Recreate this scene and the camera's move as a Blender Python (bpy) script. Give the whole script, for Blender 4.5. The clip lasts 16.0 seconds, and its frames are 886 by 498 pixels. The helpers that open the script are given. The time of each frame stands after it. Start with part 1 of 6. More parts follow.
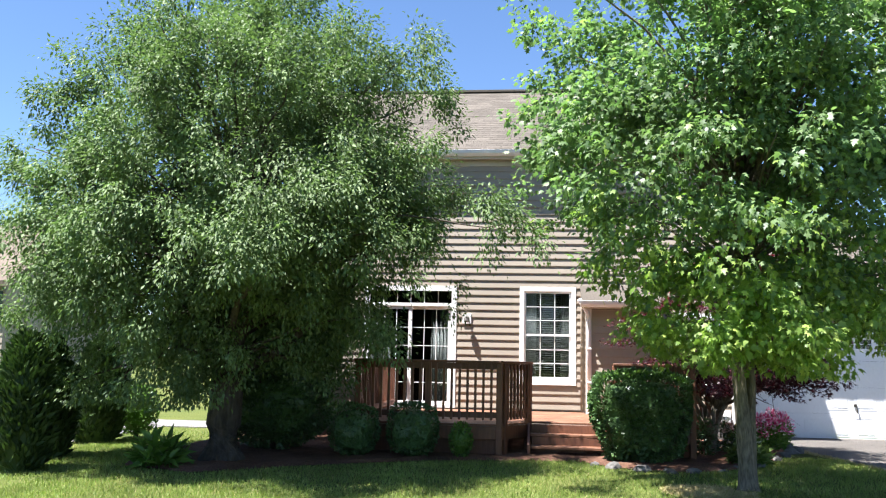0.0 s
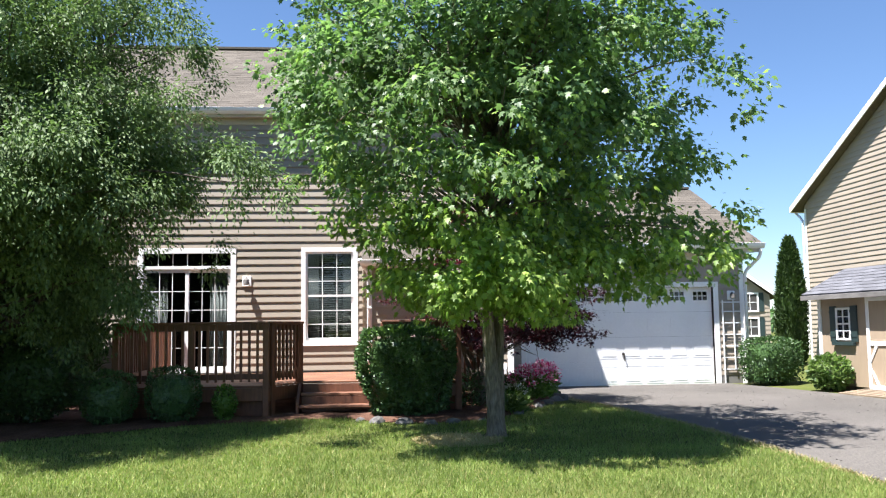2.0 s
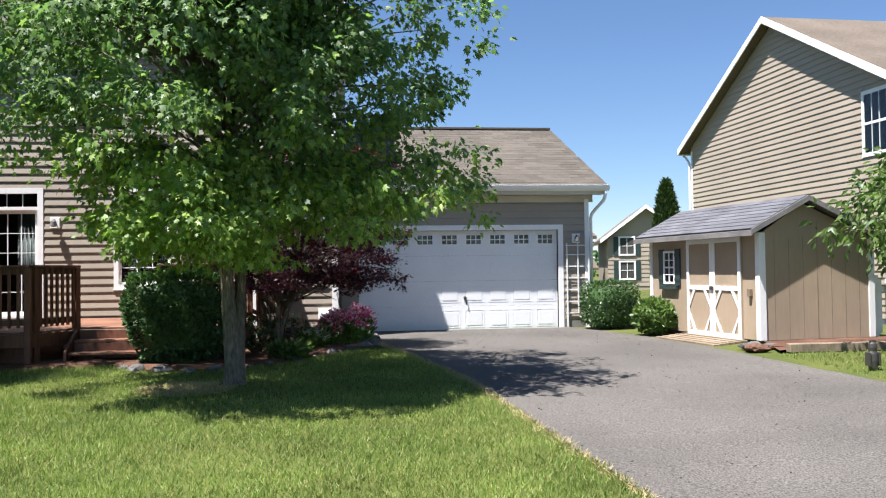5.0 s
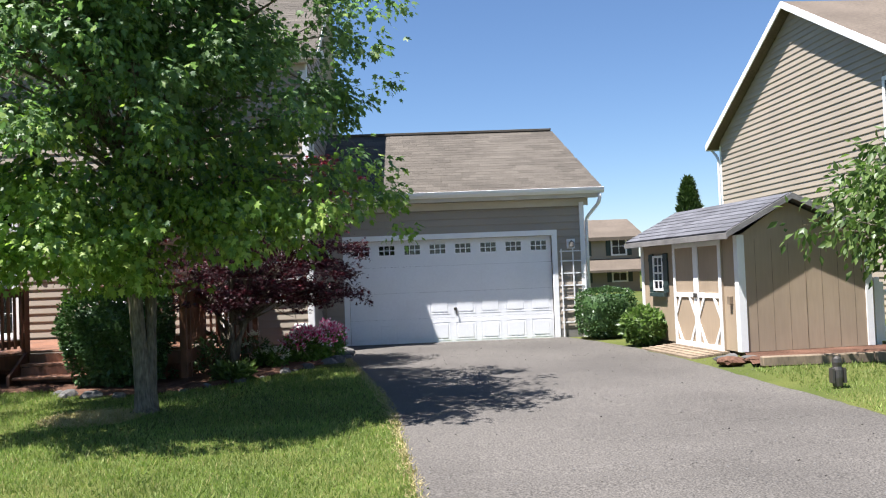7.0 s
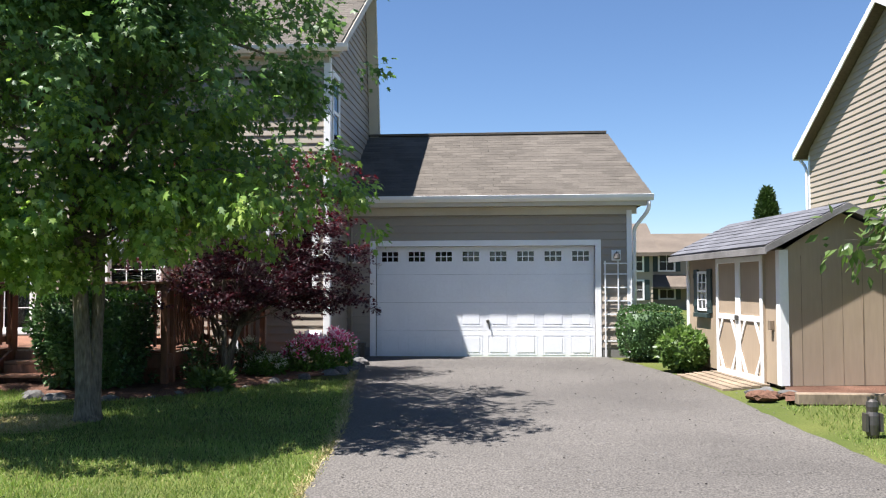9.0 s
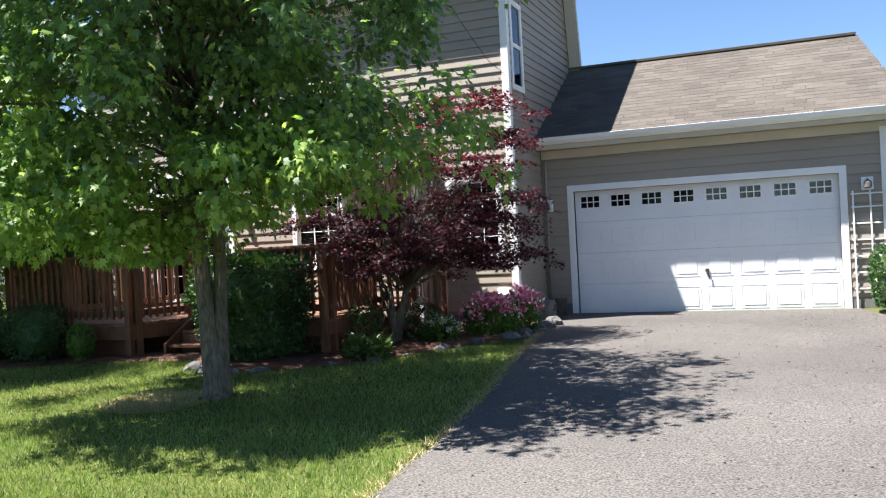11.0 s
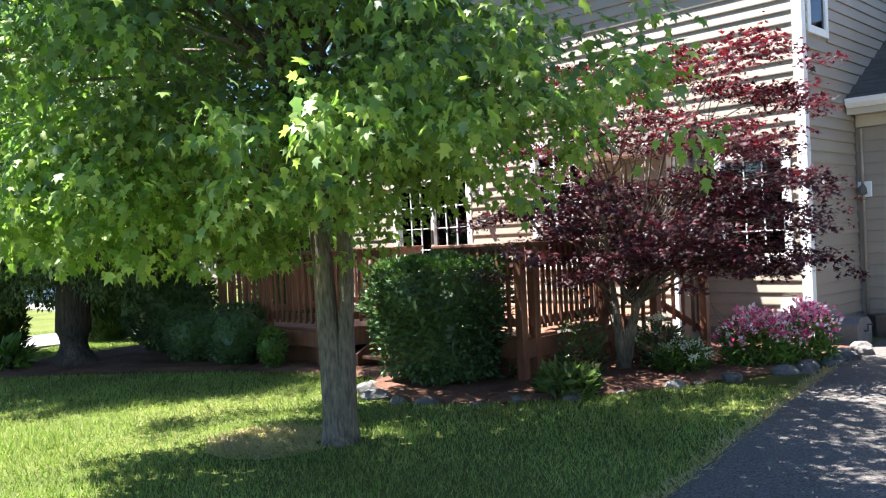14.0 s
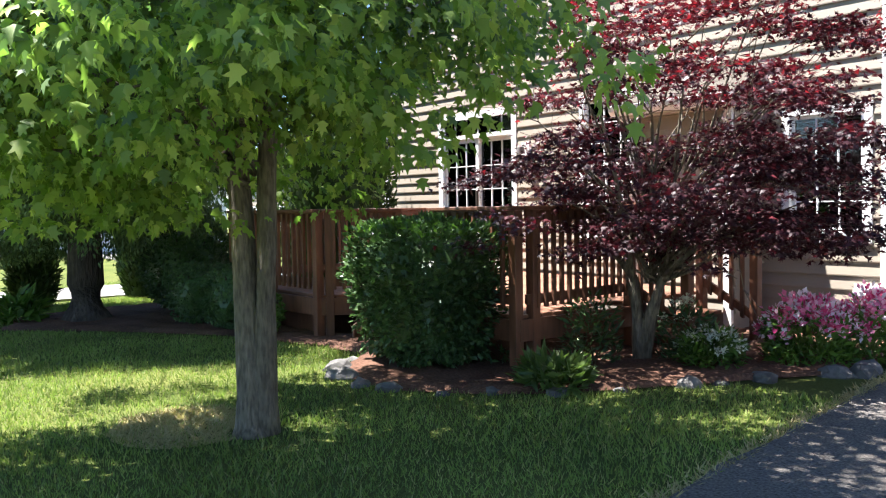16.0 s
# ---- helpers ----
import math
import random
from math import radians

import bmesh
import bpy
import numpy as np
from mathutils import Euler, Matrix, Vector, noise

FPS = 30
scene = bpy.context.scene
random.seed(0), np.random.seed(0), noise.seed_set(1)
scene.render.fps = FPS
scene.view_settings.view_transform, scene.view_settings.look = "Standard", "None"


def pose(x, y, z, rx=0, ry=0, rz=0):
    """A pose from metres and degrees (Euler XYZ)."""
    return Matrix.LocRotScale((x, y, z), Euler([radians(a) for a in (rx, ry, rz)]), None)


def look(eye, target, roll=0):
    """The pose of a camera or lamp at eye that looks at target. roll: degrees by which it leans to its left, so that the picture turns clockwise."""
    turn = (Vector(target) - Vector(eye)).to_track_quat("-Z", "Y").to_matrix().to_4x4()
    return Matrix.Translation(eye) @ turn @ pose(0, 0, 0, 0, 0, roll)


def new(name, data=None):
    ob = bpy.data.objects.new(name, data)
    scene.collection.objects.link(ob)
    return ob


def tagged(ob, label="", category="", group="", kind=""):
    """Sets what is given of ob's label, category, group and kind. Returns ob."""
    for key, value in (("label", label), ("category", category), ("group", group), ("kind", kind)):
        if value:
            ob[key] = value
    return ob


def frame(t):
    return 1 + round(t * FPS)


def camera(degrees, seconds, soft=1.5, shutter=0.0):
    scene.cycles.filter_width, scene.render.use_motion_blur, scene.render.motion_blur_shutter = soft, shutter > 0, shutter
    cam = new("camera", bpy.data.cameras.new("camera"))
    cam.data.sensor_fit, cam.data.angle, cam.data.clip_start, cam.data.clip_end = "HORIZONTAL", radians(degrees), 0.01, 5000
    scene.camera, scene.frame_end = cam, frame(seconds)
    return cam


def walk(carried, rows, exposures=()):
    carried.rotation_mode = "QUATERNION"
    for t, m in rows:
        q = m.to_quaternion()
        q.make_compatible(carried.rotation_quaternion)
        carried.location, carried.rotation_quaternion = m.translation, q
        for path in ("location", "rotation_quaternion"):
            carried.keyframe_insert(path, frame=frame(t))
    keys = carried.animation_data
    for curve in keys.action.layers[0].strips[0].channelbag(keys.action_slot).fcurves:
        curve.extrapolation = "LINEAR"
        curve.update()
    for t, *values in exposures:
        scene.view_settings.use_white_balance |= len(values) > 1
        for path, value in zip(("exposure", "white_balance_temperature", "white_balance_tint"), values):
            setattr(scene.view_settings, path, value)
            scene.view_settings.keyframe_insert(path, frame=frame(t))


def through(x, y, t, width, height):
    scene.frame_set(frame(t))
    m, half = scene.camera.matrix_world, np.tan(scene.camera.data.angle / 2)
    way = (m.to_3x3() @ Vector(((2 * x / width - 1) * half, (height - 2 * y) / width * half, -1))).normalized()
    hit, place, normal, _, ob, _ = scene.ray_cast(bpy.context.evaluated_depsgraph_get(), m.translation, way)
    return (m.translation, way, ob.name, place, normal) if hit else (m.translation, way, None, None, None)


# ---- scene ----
cam = camera(54.0, 16.0, 1.15)
PATH = [
    (0, (0.326, 0.256, 1.636), (0.11, 2.228, 1.891), 1.2),
    (0.5, (0.449, 0.107, 1.643), (0.369, 2.091, 1.89), 0.0),
    (1, (0.666, 0.195, 1.605), (0.697, 2.183, 1.821), 0.3),
    (1.5, (0.973, 0.287, 1.586), (1.083, 2.274, 1.787), 0.7),
    (2, (1.262, 0.405, 1.505), (1.435, 2.39, 1.688), -0.8),
    (2.5, (1.67, 0.491, 1.504), (1.866, 2.477, 1.635), -0.1),
    (3, (2.132, 0.561, 1.512), (2.399, 2.539, 1.64), -1.4),
    (3.5, (2.608, 0.557, 1.5), (2.9, 2.532, 1.62), -0.5),
    (4, (3.03, 0.579, 1.477), (3.299, 2.559, 1.568), 1.8),
    (4.5, (3.525, 0.643, 1.479), (3.773, 2.627, 1.542), 0.8),
    (5, (3.985, 0.634, 1.492), (4.236, 2.617, 1.542), -0.8),
    (7.3, (6.082, 1.201, 1.606), (6.126, 3.2, 1.673), -1.4),
    (7.5, (6.231, 1.242, 1.592), (6.249, 3.24, 1.681), -0.3),
    (8, (6.605, 1.523, 1.559), (6.545, 3.519, 1.666), 1.5),
    (8.2, (6.744, 1.667, 1.557), (6.663, 3.662, 1.665), 1.4),
    (10.3, (7.934, 3.467, 1.611), (7.478, 5.414, 1.632), -3.1),
    (10.5, (8.01, 3.63, 1.608), (7.46, 5.553, 1.621), -2.9),
    (11, (8.125, 4.118, 1.587), (7.373, 5.971, 1.572), -3.0),
    (11.5, (8.194, 4.583, 1.611), (7.276, 6.359, 1.567), -3.2),
    (12, (8.241, 5.079, 1.617), (7.139, 6.746, 1.539), -3.6),
    (12.5, (8.131, 5.581, 1.659), (6.928, 7.177, 1.576), -3.1),
    (13, (8.153, 6.003, 1.629), (6.869, 7.534, 1.558), -3.0),
    (13.5, (8.153, 6.461, 1.646), (6.798, 7.932, 1.595), -2.7),
    (14, (8.049, 6.947, 1.681), (6.658, 8.383, 1.666), -2.6),
    (14.5, (7.952, 7.356, 1.635), (6.472, 8.701, 1.615), -3.1),
    (15, (7.915, 7.765, 1.61), (6.357, 9.018, 1.559), -2.7),
    (15.5, (7.957, 8.196, 1.623), (6.392, 9.438, 1.537), -1.2),
    (16, (8.018, 8.64, 1.641), (6.442, 9.868, 1.547), -0.9),
]
walk(cam, [(t, look(eye, target, roll)) for t, eye, target, roll in PATH],
     exposures=[(0.0, 2.1, 6150, 13), (3.0, 1.65, 6150, 13), (5.0, 1.5, 6150, 13), (8.0, 1.5, 6150, 13), (11.0, 1.85, 6150, 13), (12.0, 2.1, 6180, 13), (13.0, 2.5, 6200, 13), (15.0, 2.65, 6250, 13), (16.0, 2.5, 6250, 13)])

# ---- world and sun ----
SUN_WAY = Vector((1.55, 1.0, -4.3)).normalized()
world = bpy.data.worlds.new("sky")
scene.world = world
world.use_nodes = True
wn = world.node_tree.nodes
sky = wn.new("ShaderNodeTexSky")
sky.sky_type, sky.sun_disc = "NISHITA", False
sky.sun_elevation = math.asin(-SUN_WAY.z)
sky.sun_rotation = math.atan2(-SUN_WAY.x, -SUN_WAY.y)
sky.altitude, sky.air_density, sky.dust_density, sky.ozone_density = 200, 1.0, 0.0, 6.0
world.node_tree.links.new(sky.outputs[0], wn["Background"].inputs[0])
wn["Background"].inputs[1].default_value = 0.05
sun = new("sun", bpy.data.lights.new("sun", "SUN"))
sun.data.energy, sun.data.angle, sun.data.color = 5.0, radians(0.55), (1.0, 0.96, 0.90)
sun.matrix_world = look((-20, -20, 40), Vector((-20, -20, 40)) + SUN_WAY)


# ---- materials ----
def material(name, color, rough=0.7, metal=0.0, fine=40.0, fine_amp=0.12, broad=1.5, broad_amp=0.12, bump=0.15, stretch=(1, 1, 1), piece=0.0, tint=None, spec=0.5, island=0.0, relief=0.01):
    """A surface with grain at two sizes; tint: the colour to which the broad variation goes; piece: variation from object to object."""
    m = bpy.data.materials.new(name)
    m.use_nodes = True
    n, l = m.node_tree.nodes, m.node_tree.links
    b = n["Principled BSDF"]
    geo = n.new("ShaderNodeNewGeometry")
    mp = n.new("ShaderNodeMapping")
    mp.inputs["Scale"].default_value = stretch
    l.new(geo.outputs["Position"], mp.inputs[0])
    f, g = n.new("ShaderNodeTexNoise"), n.new("ShaderNodeTexNoise")
    f.inputs["Scale"].default_value, f.inputs["Detail"].default_value = fine, 4
    g.inputs["Scale"].default_value, g.inputs["Detail"].default_value = broad, 3
    l.new(mp.outputs[0], f.inputs[0]), l.new(geo.outputs["Position"], g.inputs[0])
    mix = n.new("ShaderNodeMix")
    mix.data_type = "RGBA"
    c = Vector(color)
    mix.inputs[6].default_value = (*(c * (1 - broad_amp)), 1)
    mix.inputs[7].default_value = (*(Vector(tint) if tint else c * (1 + broad_amp)), 1)
    ramp = n.new("ShaderNodeMapRange")
    ramp.inputs[1].default_value, ramp.inputs[2].default_value = 0.35, 0.65
    l.new(g.outputs[0], ramp.inputs[0]), l.new(ramp.outputs[0], mix.inputs[0])
    r2 = n.new("ShaderNodeMapRange")
    r2.inputs[1].default_value, r2.inputs[2].default_value = 0.25, 0.75
    r2.inputs[3].default_value, r2.inputs[4].default_value = 1 - fine_amp, 1 + fine_amp
    l.new(f.outputs[0], r2.inputs[0])
    last = r2.outputs[0]
    for amount, node_name, out in ((piece, "ShaderNodeObjectInfo", "Random"), (island, "ShaderNodeNewGeometry", "Random Per Island")):
        if amount:
            o = n.new(node_name)
            r3 = n.new("ShaderNodeMapRange")
            r3.inputs[3].default_value, r3.inputs[4].default_value = 1 - amount, 1 + amount
            l.new(o.outputs[out], r3.inputs[0])
            k = n.new("ShaderNodeMath")
            k.operation = "MULTIPLY"
            l.new(last, k.inputs[0]), l.new(r3.outputs[0], k.inputs[1])
            last = k.outputs[0]
    sc = n.new("ShaderNodeVectorMath")
    sc.operation = "SCALE"
    l.new(mix.outputs[2], sc.inputs[0]), l.new(last, sc.inputs["Scale"])
    l.new(sc.outputs[0], b.inputs["Base Color"])
    b.inputs["Roughness"].default_value, b.inputs["Metallic"].default_value = rough, metal
    b.inputs["Specular IOR Level"].default_value = spec
    if bump:
        bp = n.new("ShaderNodeBump")
        bp.inputs["Strength"].default_value, bp.inputs["Distance"].default_value = bump, relief
        l.new(f.outputs[0], bp.inputs["Height"]), l.new(bp.outputs[0], b.inputs["Normal"])
    return m


def leaf_material(name, dark, light, gloss=0.4, through=0.35, young=None, young_share=0.0, glow=(1.25, 1.5, 0.9)):
    """A leaf: its colour varies from leaf to leaf, and light passes through it."""
    m = bpy.data.materials.new(name)
    m.use_nodes = True
    n, l = m.node_tree.nodes, m.node_tree.links
    b, out = n["Principled BSDF"], n["Material Output"]
    geo = n.new("ShaderNodeNewGeometry")
    ramp = n.new("ShaderNodeValToRGB")
    e = ramp.color_ramp.elements
    e[0].color, e[1].color = (*dark, 1), (*light, 1)
    if young:
        e[1].position = 1 - young_share
        k = e.new(min(1.0, 1 - young_share * 0.6))
        k.color = (*young, 1)
    l.new(geo.outputs["Random Per Island"], ramp.inputs[0])
    big = n.new("ShaderNodeTexNoise")
    big.inputs["Scale"].default_value = 1.1
    l.new(geo.outputs["Position"], big.inputs[0])
    r = n.new("ShaderNodeMapRange")
    r.inputs[1].default_value, r.inputs[2].default_value, r.inputs[3].default_value, r.inputs[4].default_value = 0.3, 0.7, 0.75, 1.25
    l.new(big.outputs[0], r.inputs[0])
    sc = n.new("ShaderNodeVectorMath")
    sc.operation = "SCALE"
    l.new(ramp.outputs[0], sc.inputs[0]), l.new(r.outputs[0], sc.inputs["Scale"])
    l.new(sc.outputs[0], b.inputs["Base Color"])
    b.inputs["Roughness"].default_value = gloss
    b.inputs["Specular IOR Level"].default_value = 0.35
    tr = n.new("ShaderNodeBsdfTranslucent")
    warm = n.new("ShaderNodeMix")
    warm.data_type, warm.blend_type = "RGBA", "MULTIPLY"
    warm.inputs[0].default_value = 1
    warm.inputs[7].default_value = (*glow, 1)
    l.new(sc.outputs[0], warm.inputs[6]), l.new(warm.outputs[2], tr.inputs[0])
    mix = n.new("ShaderNodeMixShader")
    mix.inputs[0].default_value = through
    l.new(b.outputs[0], mix.inputs[1]), l.new(tr.outputs[0], mix.inputs[2]), l.new(mix.outputs[0], out.inputs[0])
    return m


def glass_material(name, tint=(0.52, 0.56, 0.56)):
    m = bpy.data.materials.new(name)
    m.use_nodes = True
    n, l = m.node_tree.nodes, m.node_tree.links
    n.remove(n["Principled BSDF"])
    fr = n.new("ShaderNodeFresnel")
    fr.inputs[0].default_value = 1.6
    t, g, mix = n.new("ShaderNodeBsdfTransparent"), n.new("ShaderNodeBsdfGlossy"), n.new("ShaderNodeMixShader")
    t.inputs[0].default_value = (*tint, 1)
    g.inputs["Roughness"].default_value = 0.02
    l.new(fr.outputs[0], mix.inputs[0]), l.new(t.outputs[0], mix.inputs[1]), l.new(g.outputs[0], mix.inputs[2])
    l.new(mix.outputs[0], n["Material Output"].inputs[0])
    return m


M_SIDING = material("vinyl_siding", (0.30, 0.254, 0.198), 0.55, fine=60, fine_amp=0.05, broad=0.9, broad_amp=0.05, bump=0.06, stretch=(0.15, 0.15, 2), piece=0.03)
M_NSIDING = material("tan_siding", (0.33, 0.275, 0.21), 0.6, fine=60, fine_amp=0.05, broad=0.8, broad_amp=0.05, bump=0.05, stretch=(0.15, 0.15, 2), piece=0.03)
M_WALLCORE = material("sheathing", (0.30, 0.26, 0.22), 0.9)
M_WHITE = material("white_trim", (0.80, 0.79, 0.77), 0.45, fine=30, fine_amp=0.03, broad=2, broad_amp=0.03, bump=0.04)
M_CREAM = material("cream_fascia", (0.52, 0.47, 0.38), 0.5, fine=30, fine_amp=0.04, broad=2, broad_amp=0.05, bump=0.04)
M_DOOR = material("white_door_paint", (0.80, 0.80, 0.80), 0.4, fine=25, fine_amp=0.03, broad=1.2, broad_amp=0.03, bump=0.05)
M_SHINGLE = material("brown_shingles", (0.100, 0.087, 0.072), 0.95, fine=160, fine_amp=0.35, broad=0.7, broad_amp=0.12, bump=0.5, island=0.16, spec=0.2)
M_NSHINGLE = material("far_shingles", (0.13, 0.105, 0.082), 0.95, fine=30, fine_amp=0.3, broad=0.7, broad_amp=0.12, bump=0.5, stretch=(0.4, 0.4, 3), spec=0.2)
M_SHEDROOF = material("grey_shingles", (0.115, 0.115, 0.125), 0.9, fine=140, fine_amp=0.35, broad=1.2, broad_amp=0.12, bump=0.5, island=0.14, spec=0.2)
M_DECK = material("red_brown_stained_wood", (0.14, 0.055, 0.028), 0.6, fine=22, fine_amp=0.3, broad=3, broad_amp=0.2, bump=0.25, stretch=(1, 1, 0.15), piece=0.15)
M_DECKFLOOR = material("worn_deck_boards", (0.19, 0.082, 0.042), 0.6, fine=22, fine_amp=0.25, broad=2.5, broad_amp=0.2, bump=0.25, stretch=(0.15, 1, 1), piece=0.12)
M_SHED = material("tan_shed_panel", (0.35, 0.268, 0.185), 0.7, fine=35, fine_amp=0.06, broad=1.3, broad_amp=0.07, bump=0.08, stretch=(1, 1, 0.1), piece=0.02)
M_BARK = material("grey_bark", (0.165, 0.14, 0.105), 0.95, fine=48, fine_amp=0.55, broad=5, broad_amp=0.2, bump=1.0, stretch=(1, 1, 0.2), spec=0.2, relief=0.03)
M_DARKBARK = material("dark_bark", (0.075, 0.06, 0.05), 0.95, fine=22, fine_amp=0.4, broad=5, broad_amp=0.25, bump=1.0, stretch=(1, 1, 0.25), spec=0.2, relief=0.05)
M_LAWN = material("lawn", (0.075, 0.10, 0.024), 1.0, fine=70, fine_amp=0.4, broad=0.7, broad_amp=0.2, bump=0.6, tint=(0.10, 0.11, 0.03), spec=0.1)
M_ASPHALT = material("worn_asphalt", (0.100, 0.090, 0.079), 0.92, fine=65, fine_amp=0.78, broad=0.5, broad_amp=0.13, bump=0.8, spec=0.3)
M_MULCH = material("red_brown_mulch", (0.115, 0.062, 0.042), 1.0, fine=45, fine_amp=0.5, broad=2, broad_amp=0.25, bump=1.0, spec=0.1)
M_STONE = material("garden_stone", (0.115, 0.108, 0.10), 0.9, fine=25, fine_amp=0.3, broad=6, broad_amp=0.25, bump=0.7, piece=0.25)
M_CONCRETE = material("grey_concrete", (0.17, 0.16, 0.15), 0.95, fine=50, fine_amp=0.2, broad=3, broad_amp=0.2, bump=0.4)
# Near-black colour that stands in for the shade of unlit interiors.
M_DARK = material("interior_shade_dark", (0.05, 0.047, 0.043), 0.9)
M_BLIND = material("pale_blind", (0.62, 0.60, 0.56), 0.6, fine_amp=0.04)
M_CURTAIN = material("white_curtain", (0.70, 0.69, 0.67), 0.8, fine=30, fine_amp=0.06)
M_SHUTTER = material("dark_green_shutter", (0.022, 0.040, 0.038), 0.5, fine_amp=0.1)
M_METAL = material("dark_metal", (0.10, 0.09, 0.08), 0.45, 0.7)
M_OLDWOOD = material("weathered_wood", (0.20, 0.15, 0.10), 0.9, fine=25, fine_amp=0.3, broad=3, broad_amp=0.25, bump=0.5, stretch=(1, 1, 0.3), piece=0.15)
M_GLASS = glass_material("window_glass")
M_MAPLE = leaf_material("maple_leaf", (0.078, 0.138, 0.055), (0.175, 0.255, 0.10), 0.45, 0.45, (0.24, 0.33, 0.09), 0.10)
# Brighter copy of the maple leaf, with sunlight put into its colour.
M_MAPLELIT = leaf_material("sunlit_maple_leaf", (0.11, 0.19, 0.03), (0.24, 0.33, 0.075), 0.45, 0.46, (0.34, 0.42, 0.10), 0.25)
M_WILLOW = leaf_material("fine_leaf", (0.064, 0.106, 0.038), (0.155, 0.215, 0.082), 0.6, 0.28)
M_RED = leaf_material("purple_leaf", (0.018, 0.006, 0.010), (0.055, 0.010, 0.015), 0.5, 0.25, (0.12, 0.018, 0.025), 0.1, (1.7, 0.8, 0.9))
# Brighter copy of the purple leaf: sun on the top painted as red.
M_REDLIT = leaf_material("sunlit_red_leaf", (0.022, 0.007, 0.011), (0.07, 0.012, 0.018), 0.45, 0.28, (0.19, 0.024, 0.032), 0.22, (1.9, 0.8, 0.85))
M_HEDGE = leaf_material("hedge_leaf", (0.032, 0.066, 0.023), (0.090, 0.158, 0.054), 0.32, 0.2)
M_FRUIT = leaf_material("fruit_leaf", (0.055, 0.10, 0.025), (0.15, 0.21, 0.06), 0.4, 0.35)
M_ARB = leaf_material("arborvitae_leaf", (0.022, 0.045, 0.012), (0.05, 0.085, 0.02), 0.6, 0.15)
M_BRIGHT = leaf_material("bright_shrub_leaf", (0.06, 0.13, 0.02), (0.15, 0.26, 0.05), 0.4, 0.3)
M_GRASS = leaf_material("grass_blade", (0.132, 0.195, 0.040), (0.25, 0.295, 0.078), 0.6, 0.35, (0.36, 0.32, 0.13), 0.1)
M_STRAW = leaf_material("dry_grass", (0.28, 0.22, 0.10), (0.46, 0.38, 0.2), 0.7, 0.2)
M_PINK = leaf_material("pink_petal", (0.62, 0.03, 0.17), (0.80, 0.30, 0.48), 0.6, 0.3, (0.85, 0.78, 0.82), 0.45, (1.2, 0.9, 1.0))
M_WHITEPETAL = leaf_material("white_petal", (0.65, 0.65, 0.6), (0.8, 0.8, 0.75), 0.6, 0.3)


# ---- building helpers ----
def smooth(a, b, v):
    v = min(1.0, max(0.0, (v - a) / (b - a)))
    return v * v * (3 - 2 * v)


def ground_z(x, y):
    return 0.24 * smooth(3.0, 14.5, y) + 0.05 * smooth(9.8, 10.6, x) * smooth(8.0, 11.0, y)


def thing(name, at, label, category, group="", kind=""):
    ob = new(name)
    ob.empty_display_size = 0.2
    ob.location = at
    return tagged(ob, label, category, group, kind)


def root_place(ob):
    p = Vector((0, 0, 0))
    while ob:
        p += ob.location
        ob = ob.parent
    return p


def to_mesh(name, bm, mat, smooth_faces=False):
    me = bpy.data.meshes.new(name)
    bmesh.ops.recalc_face_normals(bm, faces=bm.faces)
    bm.to_mesh(me)
    bm.free()
    me.materials.append(mat)
    if smooth_faces:
        me.shade_smooth()
    return me


def part(name, bm, mat, parent, label="", smooth_faces=False, kind=""):
    """One mesh under a thing or a part; bm is in world metres."""
    p = root_place(parent)
    bmesh.ops.translate(bm, verts=bm.verts, vec=-p)
    ob = new(name, to_mesh(name, bm, mat, smooth_faces))
    ob.parent = parent
    return tagged(ob, label, kind=kind)


def solid(name, bm, mat, label="", category="", kind="structure", smooth_faces=False):
    ob = new(name, to_mesh(name, bm, mat, smooth_faces))
    return tagged(ob, label, category, kind=kind)


def box(x0, x1, y0, y1, z0, z1, bm=None, bevel=0.0, m=None):
    bm = bm or bmesh.new()
    r = bmesh.ops.create_cube(bm, size=1.0)
    vs = r["verts"]
    for v in vs:
        v.co = Vector(((x0 + x1) / 2 + v.co.x * (x1 - x0), (y0 + y1) / 2 + v.co.y * (y1 - y0), (z0 + z1) / 2 + v.co.z * (z1 - z0)))
    if bevel:
        es = list({e for v in vs for e in v.link_edges})
        made = bmesh.ops.bevel(bm, geom=es, offset=bevel, segments=1, affect="EDGES")
        vs = list({v for f in made["faces"] for v in f.verts} | {v for v in vs if v.is_valid})
    if m is not None:
        bmesh.ops.transform(bm, matrix=m, verts=[v for v in vs if v.is_valid])
    return bm


def prism(points, axis, a, b, bm=None):
    """An outline in the two other axes, drawn out along axis from a to b."""
    bm = bm or bmesh.new()
    i = "xyz".index(axis)
    def at(p, d):
        q = [p[0], p[1]]
        q.insert(i, d)
        return bm.verts.new(q)
    lo, hi = [at(p, a) for p in points], [at(p, b) for p in points]
    bm.faces.new(lo), bm.faces.new(hi[::-1])
    for k in range(len(points)):
        bm.faces.new((lo[k - 1], lo[k], hi[k], hi[k - 1]))
    return bm


